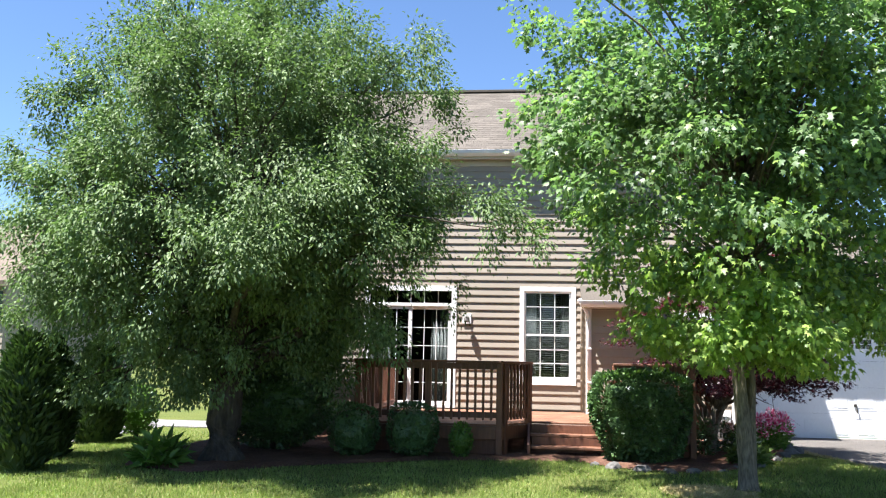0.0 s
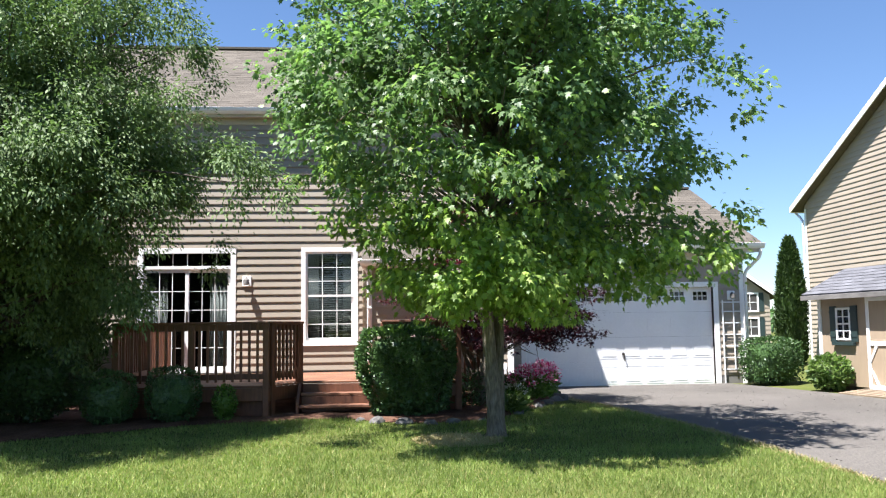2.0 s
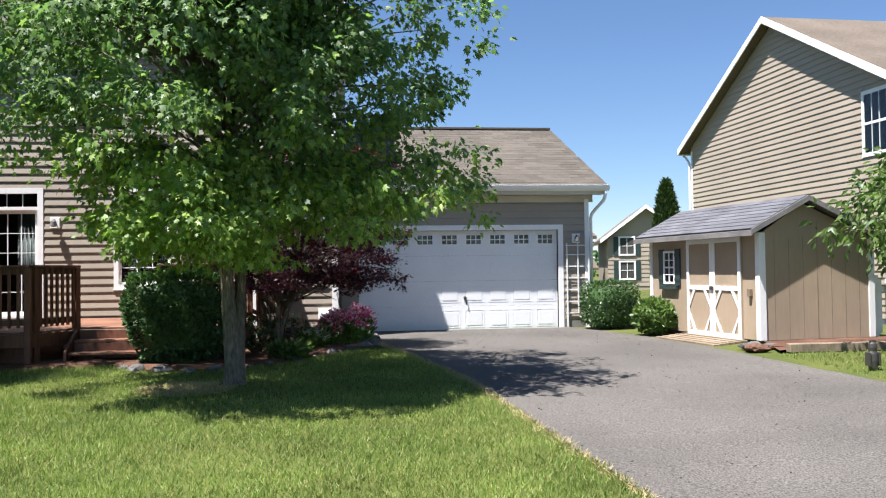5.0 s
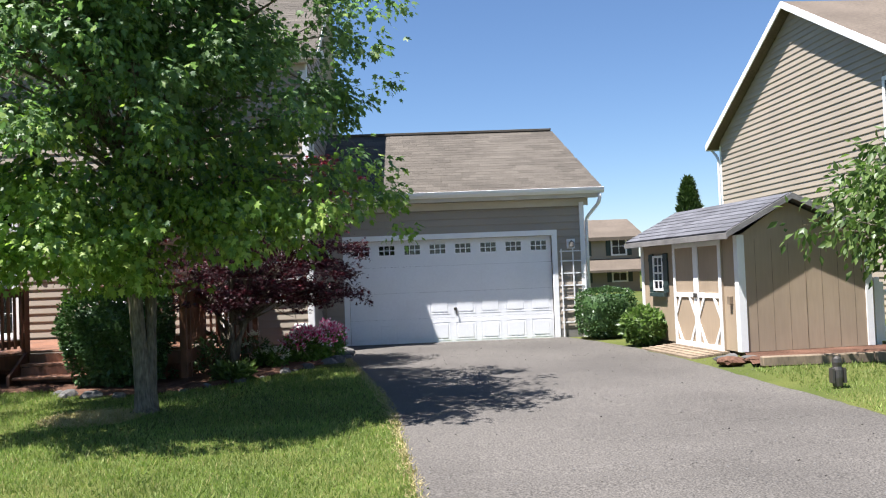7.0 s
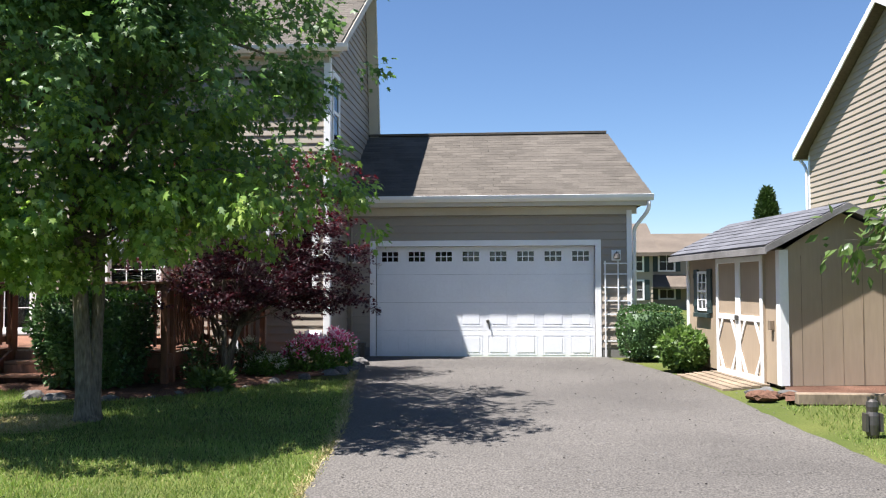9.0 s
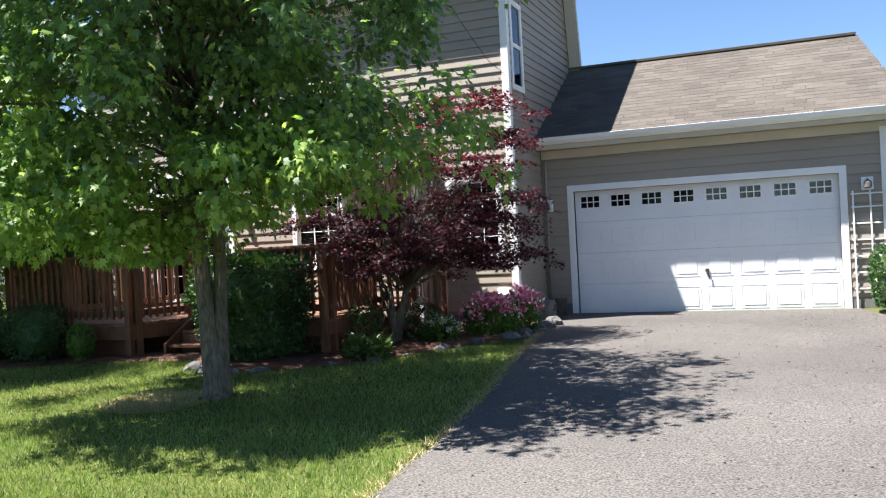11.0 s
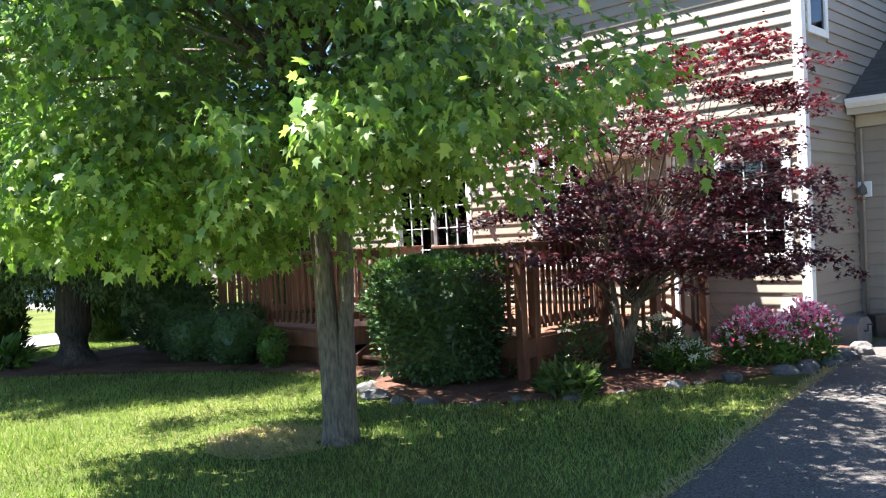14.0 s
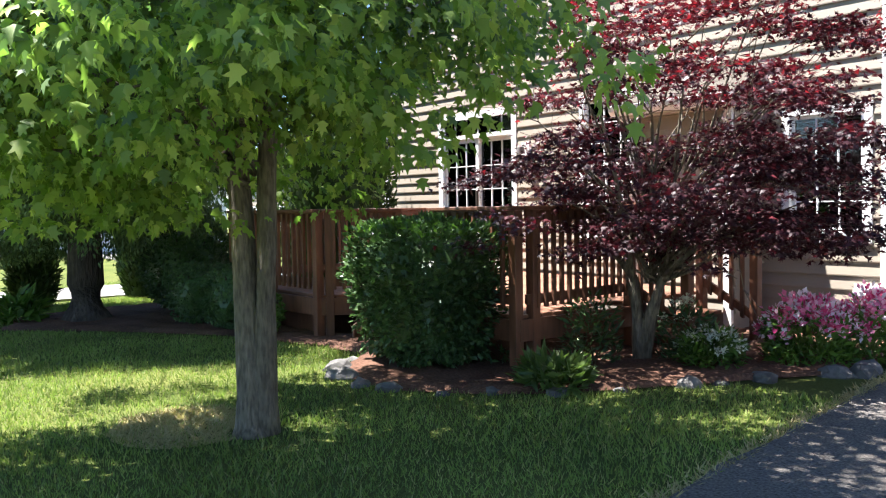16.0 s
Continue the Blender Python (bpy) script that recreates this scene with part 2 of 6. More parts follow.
def tube(points, radii, sides=8, bm=None):
    """A round limb through the points."""
    bm = bm or bmesh.new()
    rings = []
    for k, p in enumerate(points):
        p = Vector(p)
        d = (Vector(points[min(k + 1, len(points) - 1)]) - Vector(points[max(k - 1, 0)])).normalized()
        q = d.to_track_quat("Z", "Y")
        rings.append([bm.verts.new(p + q @ Vector((radii[k] * math.cos(a), radii[k] * math.sin(a), 0))) for a in (2 * math.pi * s / sides for s in range(sides))])
    for r0, r1 in zip(rings, rings[1:]):
        for s in range(sides):
            bm.faces.new((r0[s - 1], r0[s], r1[s], r1[s - 1]))
    bm.faces.new(rings[0][::-1]), bm.faces.new(rings[-1])
    return bm


LEAF_QUAD = (np.array([(0, 0, 0), (-0.32, 0.45, 0.06), (0, 1, -0.05), (0.32, 0.45, 0.06)]), [(0, 1, 2), (0, 2, 3)])
LEAF_LONG = (np.array([(0, 0, 0), (-0.16, 0.4, 0.04), (0, 1, -0.12), (0.16, 0.4, 0.04)]), [(0, 1, 2), (0, 2, 3)])
LEAF_WIDE = (np.array([(0, 0, 0), (-0.24, 0.42, 0.05), (0, 1, -0.1), (0.24, 0.42, 0.05)]), [(0, 1, 2), (0, 2, 3)])
LEAF_MAPLE = (np.array([(0, 0, 0), (-0.42, 0.18, 0.0), (-0.24, 0.42, 0.03), (-0.45, 0.75, -0.05), (-0.16, 0.66, 0.04), (0, 1.08, -0.08), (0.16, 0.66, 0.04), (0.45, 0.75, -0.05), (0.24, 0.42, 0.03), (0.42, 0.18, 0.0)]),
              [(0, 1, 2), (0, 2, 4), (2, 3, 4), (0, 4, 6), (4, 5, 6), (0, 6, 8), (6, 7, 8), (0, 8, 9)])
LEAF_CUT = (np.array([(0, 0, 0), (-0.5, 0.5, -0.04), (-0.08, 0.45, 0.02), (-0.22, 0.95, -0.08), (0, 0.5, 0.03), (0.22, 0.95, -0.08), (0.08, 0.45, 0.02), (0.5, 0.5, -0.04)]),
            [(0, 1, 2), (0, 2, 4), (2, 3, 4), (0, 4, 6), (4, 5, 6), (0, 6, 7)])


def leaves(name, places, ways, sizes, template, mat, parent=None, label="", kind="", roll=1.0):
    """Many leaves as one mesh: each grows from its place along its way, turned by chance about it."""
    rng = np.random.default_rng(len(places))
    tv, tf = template
    n = len(places)
    d = ways / (np.linalg.norm(ways, axis=1)[:, None] + 1e-9)
    up = rng.normal(size=(n, 3)) * roll + np.array((0, 0, 1.0))
    s = np.cross(d, up)
    s /= np.linalg.norm(s, axis=1)[:, None] + 1e-9
    u = np.cross(s, d)
    v = (tv[None, :, 0, None] * s[:, None] + tv[None, :, 1, None] * d[:, None] + tv[None, :, 2, None] * u[:, None]) * sizes[:, None, None] + places[:, None]
    k = len(tv)
    f = np.array(tf)
    idx = (f[None] + (np.arange(n) * k)[:, None, None]).reshape(-1)
    base = np.array(root_place(parent)) if parent else np.zeros(3)
    me = bpy.data.meshes.new(name)
    me.vertices.add(n * k)
    me.vertices.foreach_set("co", (v - base).astype(np.float32).reshape(-1))
    me.loops.add(len(idx))
    me.loops.foreach_set("vertex_index", idx.astype(np.int32))
    me.polygons.add(n * len(f))
    me.polygons.foreach_set("loop_start", np.arange(0, len(idx), 3, dtype=np.int32))
    me.update(calc_edges=True)
    me.validate()
    me.materials.append(mat)
    ob = new(name, me)
    ob.parent = parent
    return tagged(ob, label, kind=kind)


# ---- ground, drive, beds ----
def ground_sheet():
    bm = bmesh.new()
    xs = [-900, -300, -100, -40] + [-20 + 0.5 * k for k in range(0, 91)] + [40, 100, 300, 900]
    ys = [-900, -300, -100, -30] + [-8 + 0.5 * k for k in range(0, 89)] + [50, 100, 300, 900]
    rows = [[bm.verts.new((x, y, ground_z(x, y))) for x in xs] for y in ys]
    for r0, r1 in zip(rows, rows[1:]):
        for k in range(len(xs) - 1):
            bm.faces.new((r0[k], r0[k + 1], r1[k + 1], r1[k]))
    return solid("ground", bm, M_LAWN, "sunlit green lawn with yellowish patches", "lawn", smooth_faces=True)


DRIVE_LEFT = [(-3.0, 6.9), (1.0, 6.4), (5.0, 6.02), (7.8, 5.82), (10.0, 5.66), (11.4, 5.5), (13.2, 5.2), (15.3, 4.86), (17.0, 4.6), (18.86, 4.42)]
DRIVE_RIGHT = [(-3.0, 11.3), (5.0, 10.75), (9.0, 10.22), (11.0, 9.98), (12.0, 9.9), (13.5, 9.82), (16.0, 9.6), (17.5, 9.3), (18.86, 8.98)]


def along(table, y):
    for (y0, x0), (y1, x1) in zip(table, table[1:]):
        if y <= y1:
            return x0 + (x1 - x0) * (y - y0) / (y1 - y0)
    return table[-1][1]


def wobble(y, seed):
    return 0.05 * noise.noise(Vector((seed, y * 1.7, 0))) + 0.03 * noise.noise(Vector((seed, y * 6, 3)))


def strip(ys, left, right, lift, across=8):
    bm = bmesh.new()
    rows = []
    for y in ys:
        a, b = left(y), right(y)
        rows.append([bm.verts.new((a + (b - a) * k / across, y, ground_z(a + (b - a) * k / across, y) + lift)) for k in range(across + 1)])
    for r0, r1 in zip(rows, rows[1:]):
        for k in range(across):
            bm.faces.new((r0[k], r0[k + 1], r1[k + 1], r1[k]))
    return bm


ground_sheet()
ys = [-3 + 0.18 * k for k in range(122)]
solid("driveway", strip(ys, lambda y: along(DRIVE_LEFT, y) + wobble(y, 1), lambda y: along(DRIVE_RIGHT, y) + wobble(y, 7), 0.012), M_ASPHALT, "worn grey asphalt driveway with fine gravel", "driveway")

BED_FRONT = [(-5.0, 11.3), (-3.9, 10.9), (-2.6, 11.9), (-1.2, 12.7), (0.2, 13.1), (0.95, 13.15), (1.3, 12.72), (1.8, 12.45), (2.45, 12.42), (2.95, 12.72), (3.35, 13.1), (3.8, 13.86), (4.15, 14.7), (4.5, 15.45), (4.6, 16.6)]


def bed_y(x):
    for (x0, y0), (x1, y1) in zip(BED_FRONT, BED_FRONT[1:]):
        if x <= x1:
            return y0 + (y1 - y0) * (x - x0) / (x1 - x0)
    return BED_FRONT[-1][1]


def mulch_bed():
    bm = bmesh.new()
    cols = []
    n = 80
    for k in range(n + 1):
        x = -5.0 + 9.55 * k / n
        y0 = bed_y(x) + 0.06 * noise.noise(Vector((x * 3, 0, 0)))
        y1 = 17.3
        cols.append([bm.verts.new((x, y0 + (y1 - y0) * j / 30, ground_z(x, y0 + (y1 - y0) * j / 30) + (0.015 if j == 0 else 0.05 + 0.03 * noise.noise(Vector((x * 4, j * 0.9, 5)))))) for j in range(31)])
    for c0, c1 in zip(cols, cols[1:]):
        for j in range(30):
            bm.faces.new((c0[j], c1[j], c1[j + 1], c0[j + 1]))
    return solid("mulch_bed", bm, M_MULCH, "red-brown bark mulch bed along the deck", "garden bed")


mulch_bed()


# ---- walls with siding ----
LAP = 0.145


def wall_core(name, u0, u1, z0, z1, fixed, axis, thick, openings, label, outline=None):
    """A wall in the plane axis = fixed, that runs along the other axis; thick goes inwards (sign). Openings: (u0, u1, z0, z1)."""
    bm = bmesh.new()
    us = sorted({u0, u1, *[o[0] for o in openings], *[o[1] for o in openings]})
    zs = sorted({z0, z1, *[o[2] for o in openings], *[o[3] for o in openings]})
    a, b = sorted((fixed, fixed + thick))
    for p, q in zip(us, us[1:]):
        for r, s in zip(zs, zs[1:]):
            if any(o[0] <= p and q <= o[1] and o[2] <= r and s <= o[3] for o in openings):
                continue
            if axis == "y":
                box(p, q, a, b, r, s, bm)
            else:
                box(a, b, p, q, r, s, bm)
    bmesh.ops.remove_doubles(bm, verts=bm.verts, dist=0.0005)
    return solid(name, bm, M_WALLCORE, label, "wall")


def siding(wall, u0, u1, z0, z1, fixed, axis, out, openings, mat, top=None, lap=LAP):
    """Lapped boards on a wall; out: the sign of the outward way; top: gives the span (u0, u1) at a height."""
    z = z0
    while z < z1 - 0.02:
        h = min(lap, z1 - z)
        a, b = top(z + h * 0.9) if top else (u0, u1)
        spans = [(a, b)]
        for o in openings:
            if o[2] < z + h * 0.7 and o[3] > z + h * 0.3:
                spans = [s for c, d in spans for s in ((c, min(d, o[0])), (max(c, o[1]), d)) if s[1] - s[0] > 0.02]
        for c, d in spans:
            if d - c < 0.05:
                continue
            prof = [(fixed + out * 0.004, z), (fixed + out * 0.027, z), (fixed + out * 0.028, z + 0.012), (fixed + out * 0.007, z + h), (fixed + out * 0.004, z + h)]
            bm = bmesh.new()
            lo = [bm.verts.new((c, p, q) if axis == "y" else (p, c, q)) for p, q in prof]
            hi = [bm.verts.new((d, p, q) if axis == "y" else (p, d, q)) for p, q in prof]
            bm.faces.new(lo), bm.faces.new(hi[::-1])
            for k in range(5):
                bm.faces.new((lo[k - 1], lo[k], hi[k], hi[k - 1]))
            part("siding_board", bm, mat, wall)
        z += lap


HX0, HX1 = -4.6, 4.05        # house, along the street side
FY = 17.25                   # the front wall
B0, B1, BY = 1.25, 2.60, 16.80   # the small bump-out
WIN = (0.01, 1.05, 1.26, 3.08)
SLD = (-3.05, -1.26, 0.74, 3.08)
RWIN = (2.93, 3.85, 1.27, 2.61)
SOFFIT = 5.62
RIDGE_Y, RIDGE_Z, EAVE_Y, EAVE_Z = 20.8, 8.15, 17.05, 5.77
BACK_Y, BACK_Z = 21.6, 4.3


def gable_span(z):
    """How far the side wall reaches in y at a height."""
    y0, y1 = FY, 21.4
    if z > SOFFIT:
        y0 = max(y0, EAVE_Y + (z + 0.12 - EAVE_Z) * (RIDGE_Y - EAVE_Y) / (RIDGE_Z - EAVE_Z))
    if z > BACK_Z:
        y1 = min(y1, BACK_Y - (z - BACK_Z) * (BACK_Y - RIDGE_Y) / (RIDGE_Z - BACK_Z) - 0.06)
    return y0, y1


front = wall_core("wall_front", HX0, HX1, 0.25, SOFFIT, FY, "y", 0.15, [WIN, SLD, RWIN], "tan vinyl lap-sided house wall facing the deck")
bump = wall_core("wall_bump_out", B0, B1, 0.25, 2.72, BY, "y", 0.12, [], "tan vinyl lap-sided bump-out beside the window")
SWIN = (17.38, 18.02, 3.97, 5.42)
side = solid("wall_side", prism([(FY + 0.15, 0.25), (21.4, 0.25), (21.4, 4.4), (20.78, 7.95), (FY + 0.15, 5.8)], "x", HX1 - 0.15, HX1 - 0.002), M_WALLCORE, "tan vinyl lap-sided gable wall above the garage roof", "wall")
left_end = solid("wall_left", prism([(FY + 0.15, 0.25), (21.4, 0.25), (21.4, 4.4), (20.78, 7.95), (FY + 0.15, 5.8)], "x", HX0, HX0 + 0.15), M_SIDING, "tan vinyl gable wall behind the large tree", "wall")
solid("wall_back", box(HX0 + 0.15, HX1 - 0.15, 21.25, 21.395, 0.25, 4.9), M_SIDING, "plain tan rear house wall", "wall")
ret_right = solid("wall_return_1", box(B1 - 0.12, B1, BY + 0.12, FY, 0.25, 2.72), M_SIDING, "short tan return wall of the bump-out", "wall")
solid("wall_return_2", box(B0, B0 + 0.12, BY + 0.12, FY, 0.25, 2.72), M_SIDING, "short tan return wall of the bump-out", "wall")
solid("house_floor", box(HX0 + 0.15, HX1 - 0.15, 17.65, 21.2, 0.55, 0.70), M_OLDWOOD, "wooden floor inside the house", "floor")
# Ceiling coloured near-black to stand in for indoor shade.
solid("house_ceiling", box(HX0 + 0.15, HX1 - 0.15, 17.65, 20.6, 3.25, 3.35), M_DARK, "near-black ceiling inside the house, room shade put into its colour", "ceiling")


def roof_slab(name, pts, axis, a, b, mat, label, category="roof", kind="structure"):
    return solid(name, prism(pts, axis, a, b), mat, label, category, kind)


rt = 0.09
house_roof = roof_slab("roof", [(EAVE_Y, EAVE_Z), (RIDGE_Y, RIDGE_Z), (BACK_Y, BACK_Z), (BACK_Y - 0.1, BACK_Z - 0.02), (RIDGE_Y - 0.02, RIDGE_Z - 0.14), (EAVE_Y, EAVE_Z - 0.08)], "x", HX0 - 0.4, 4.28, M_SHINGLE, "brown asphalt-shingle house roof")

# garage
GX0, GX1, GY = 4.02, 9.46, 18.86
GDOOR = (4.62, 8.78, 0.2, 2.34)
GE_Y, GE_Z, GR_Y, GR_Z = 18.54, 3.26, 21.4, 4.92
garage_front = wall_core("wall_garage_front", HX1 + 0.002, GX1, 0.2, 3.05, GY, "y", 0.15, [GDOOR], "tan vinyl lap-sided garage wall round the door")
solid("wall_garage_side", prism([(GY + 0.15, 0.2), (23.6, 0.2), (23.6, 3.1), (GY + 0.15, 3.1)], "x", GX1 - 0.15, GX1), M_SIDING, "tan garage side wall", "wall")
solid("wall_garage_back", box(HX1, GX1 - 0.15, 23.45, 23.6, 0.2, 3.1), M_SIDING, "plain garage rear wall", "wall")
bm = bmesh.new()
lo = [bm.verts.new(p) for p in ((HX1 + 0.004, GE_Y, GE_Z - 0.08), (9.80, GE_Y, GE_Z - 0.08), (9.28, GR_Y, GR_Z - 0.1), (9.80, 24.2, GE_Z - 0.08), (HX1 + 0.004, 24.2, GE_Z - 0.08), (HX1 + 0.004, GR_Y, GR_Z - 0.1))]
hi = [bm.verts.new(v.co + Vector((0, 0, 0.085))) for v in lo]
for q in ((0, 1, 2, 5), (5, 2, 3, 4), (1, 3, 2)):
    bm.faces.new([lo[k] for k in q][::-1]), bm.faces.new([hi[k] for k in q])
for a, b in ((0, 1), (1, 3), (3, 4), (4, 5), (5, 0)):
    bm.faces.new((lo[a], lo[b], hi[b], hi[a]))
garage_roof = solid("roof_garage", bm, M_SHINGLE, "brown asphalt-shingle garage roof", "roof")


# ---- trees ----
def limb(bm, start, way, length, r, rng, depth, tips, bend=0.25, sides=7, droop=0.0, spread=0.7):
    pts, rad = [Vector(start)], [r]
    d = Vector(way).normalized()
    n = 4
    for k in range(n):
        d = (d + Vector(rng.normal(0, bend * 0.4, 3)) + Vector((0, 0, -droop * 0.2))).normalized()
        pts.append(pts[-1] + d * length / n)
        rad.append(r * (1 - 0.6 * (k + 1) / n))
    tube(pts, rad, sides, bm)
    if depth == 0:
        tips.append(pts[-1])
        return
    for k in range(3 if depth > 1 else 2):
        s = 1 + int(rng.integers(0, n))
        side_way = (d + Vector(rng.normal(0, spread, 3))).normalized()
        limb(bm, pts[s], side_way, length * rng.uniform(0.5, 0.8), rad[s] * 0.65, rng, depth - 1, tips, bend, max(4, sides - 1), droop, spread)


def crown_points(rng, n, centre, radii, shell=0.55, holes=0.1, scale=0.8, lower=None, seed=0.0):
    """Cluster places in an uneven crown: more towards the outside, with gaps."""
    out = []
    while len(out) < n:
        v = Vector(rng.normal(size=3)).normalized()
        k = (shell + (1 - shell) * rng.random()) if rng.random() < 0.75 else rng.random() ** 0.5
        edge = 1 + 0.28 * noise.noise(v * 1.6 + Vector((seed, 0, 0))) + 0.16 * noise.noise(v * 4.0 + Vector((0, seed, 0)))
        p = Vector((v.x * radii[0], v.y * radii[1], v.z * radii[2])) * k * edge
        q = p + Vector(centre)
        if lower is not None and q.z < lower(q.x, q.y):
            continue
        if noise.noise(q * scale + Vector((seed, seed, 0))) < -0.5 + holes:
            continue
        out.append(q)
    return np.array(out)


def spray(rng, centres, per, radius, droop, size, size_var=0.35, flat=1.0, outward=None, centre=None):
    """Leaves round each cluster place, and the way each points."""
    n = len(centres) * per
    c = np.repeat(centres, per, axis=0)
    off = rng.normal(size=(n, 3)) * radius * np.array((1, 1, flat))
    ways = off * 0.8 + rng.normal(size=(n, 3)) * radius * 0.7
    if centre is not None:
        o = c - np.array(centre)
        ways += outward * radius * o / (np.linalg.norm(o, axis=1)[:, None] + 1e-6)
    ways[:, 2] -= droop * radius
    sizes = size * (1 + size_var * rng.uniform(-1, 1, n))
    return c + off, ways, sizes


def boughs(rng, n, centre, radii, apart, inner=0.35, lower=None, seed=0.0):
    """Places for the boughs of a crown, kept apart so that gaps stay between them."""
    out, tries = [], 0
    while len(out) < n and tries < 20000:
        tries += 1
        v = Vector(rng.normal(size=3)).normalized()
        k = inner + (1 - inner) * rng.random() ** 0.45
        edge = 1 + 0.30 * noise.noise(v * 1.7 + Vector((seed, 0, 0)))
        p = Vector(centre) + Vector((v.x * radii[0], v.y * radii[1], v.z * radii[2])) * k * edge
        if lower is not None and p.z < lower(p.x, p.y):
            continue
        if any((p - o).length < apart for o in out):
            continue
        out.append(p)
    return out


def bough_leaves(rng, places, centre, pad, per_pad, per, radius, droop, size, flat):
    """Twig clusters in a drooping pad round each bough, then leaves round each cluster."""
    c = np.array([tuple(p) for p in places])
    n = len(c)
    grow = rng.uniform(0.75, 1.3, (n, 1))
    off = rng.normal(size=(n, per_pad, 3)) * 0.5
    off = off * np.array(pad) * grow[:, :, None] if grow.ndim == 2 else off
    o = c - np.array(centre)
    o = o / (np.linalg.norm(o, axis=1)[:, None] + 1e-6)
    reach = np.einsum("nkj,nj->nk", off, o * np.array((1, 1, 0)))
    off[:, :, 2] -= 0.35 * np.maximum(reach, 0) + 0.25 * (off[:, :, 0] ** 2 + off[:, :, 1] ** 2)
    cl = (c[:, None] + off).reshape(-1, 3)
    return spray(rng, cl, per, radius, droop, size, 0.4, flat, 0.8, centre)


def bough_limbs(bm, rng, base, places, stem, r=0.022):
    """A thin curved limb from the stem to each bough."""
    for p in places:
        z = base.z + stem[0] + (stem[1] - stem[0]) * min(1, max(0, (p.z - base.z - 1.4) / 5.0))
        a = Vector((base.x + rng.normal(0, 0.04), base.y + rng.normal(0, 0.04), z))
        mid = a.lerp(p, 0.5) + Vector((0, 0, 0.12 * (p - a).length)) + Vector(rng.normal(0, 0.1, 3))
        tube([a, a.lerp(mid, 0.55) + Vector(rng.normal(0, 0.04, 3)), mid, mid.lerp(p, 0.55) + Vector(rng.normal(0, 0.05, 3)), p], [r, r * 0.8, r * 0.6, r * 0.45, r * 0.2], 5, bm)


def maple_tree():
    rng = np.random.default_rng(3)
    base = Vector((2.80, 11.10, ground_z(2.80, 11.10)))
    t = thing("maple_tree", base, "young maple tree with light green leaves in the lawn", "tree")
    bm = bmesh.new()
    p = lambda x, y, z: base + Vector((x, y, z))
    tube([p(0.02, 0, -0.06), p(0.01, 0, 0.06), p(0.0, 0.0, 0.25), p(-0.03, 0.0, 0.8), p(-0.07, 0.0, 1.4), p(-0.1, -0.02, 1.9), p(-0.14, -0.04, 2.6)], [0.17, 0.115, 0.092, 0.084, 0.078, 0.07, 0.056], 18, bm)
    tube([p(0.05, 0.06, -0.06), p(0.05, 0.07, 0.2), p(0.07, 0.08, 0.7), p(0.09, 0.09, 1.2), p(0.08, 0.11, 1.7), p(0.1, 0.14, 2.2), p(0.17, 0.18, 2.8)], [0.12, 0.086, 0.07, 0.064, 0.062, 0.056, 0.046], 14, bm)
    tips = []
    for s, w, L, r in (((-0.1, 0, 2.5), (-0.4, -0.1, 1), 2.6, 0.07), ((0.15, 0.16, 2.6), (0.3, 0.25, 1), 2.7, 0.065), ((-0.1, 0, 2.3), (0.0, -0.35, 1), 2.6, 0.05)):
        limb(bm, p(*s), w, L, r, rng, 2, tips, 0.3, spread=0.55)
    c = base + Vector((-0.1, -0.55, 4.3))

    def low(x, y):
        ragged = 0.30 * noise.noise(Vector((x * 0.9, y * 0.9, 2)))
        return 1.85 + ragged + 1.5 * max(0, base.x - 0.9 - x)

    places = boughs(rng, 92, c, (2.65, 2.15, 3.0), 0.74, 0.25, low, 1.0)
    places = [v for v in places if v.z > 3.9 or math.hypot(v.x - base.x, v.y - base.y) > 0.55]
    places += [p(rng.uniform(0.6, 1.5), rng.uniform(0.1, 1.0), rng.uniform(2.1, 3.0)) for k in range(3)]
    places += [p(rng.uniform(-0.2, 1.9), rng.uniform(-2.2, -0.3), rng.uniform(3.6, 6.0)) for k in range(16)]
    places += [p(rng.uniform(-1.0, 0.3), rng.uniform(-2.0, -0.8), rng.uniform(1.85, 2.5)) for k in range(7)]
    places += [p(rng.uniform(0.4, 2.4), rng.uniform(-1.4, 0.2), rng.uniform(2.0, 2.6)) for k in range(6)]
    tips = [v for v in tips if math.hypot(v.x - c.x, v.y - c.y) < 2.1]
    bough_limbs(bm, rng, base, places, (1.5, 4.2), 0.026)
    part("trunk", bm, M_BARK, t, "grey furrowed twin-stemmed trunk", True)
    a, w, s = bough_leaves(rng, places + tips, c, (0.62, 0.62, 0.32), 12, 48, 0.10, 1.25, 0.070, 0.75)
    keep = a[:, 2] > 1.55
    a, w, s = a[keep], w[keep], s[keep]
    # Low leaves get the brighter copy: the sunlit skirt is painted by height.
    lit_low = a[:, 2] + rng.normal(0, 0.45, len(a)) < 2.75
    leaves("crown", a[~lit_low], w[~lit_low], s[~lit_low], LEAF_MAPLE, M_MAPLE, t, "mid and dark green lobed leaves in loose sprays", roll=0.45)
    leaves("lower_crown", a[lit_low], w[lit_low], s[lit_low], LEAF_MAPLE, M_MAPLELIT, t, "yellow-green leaves on the low boughs, sunlight put into their colour", roll=0.45)
    return t


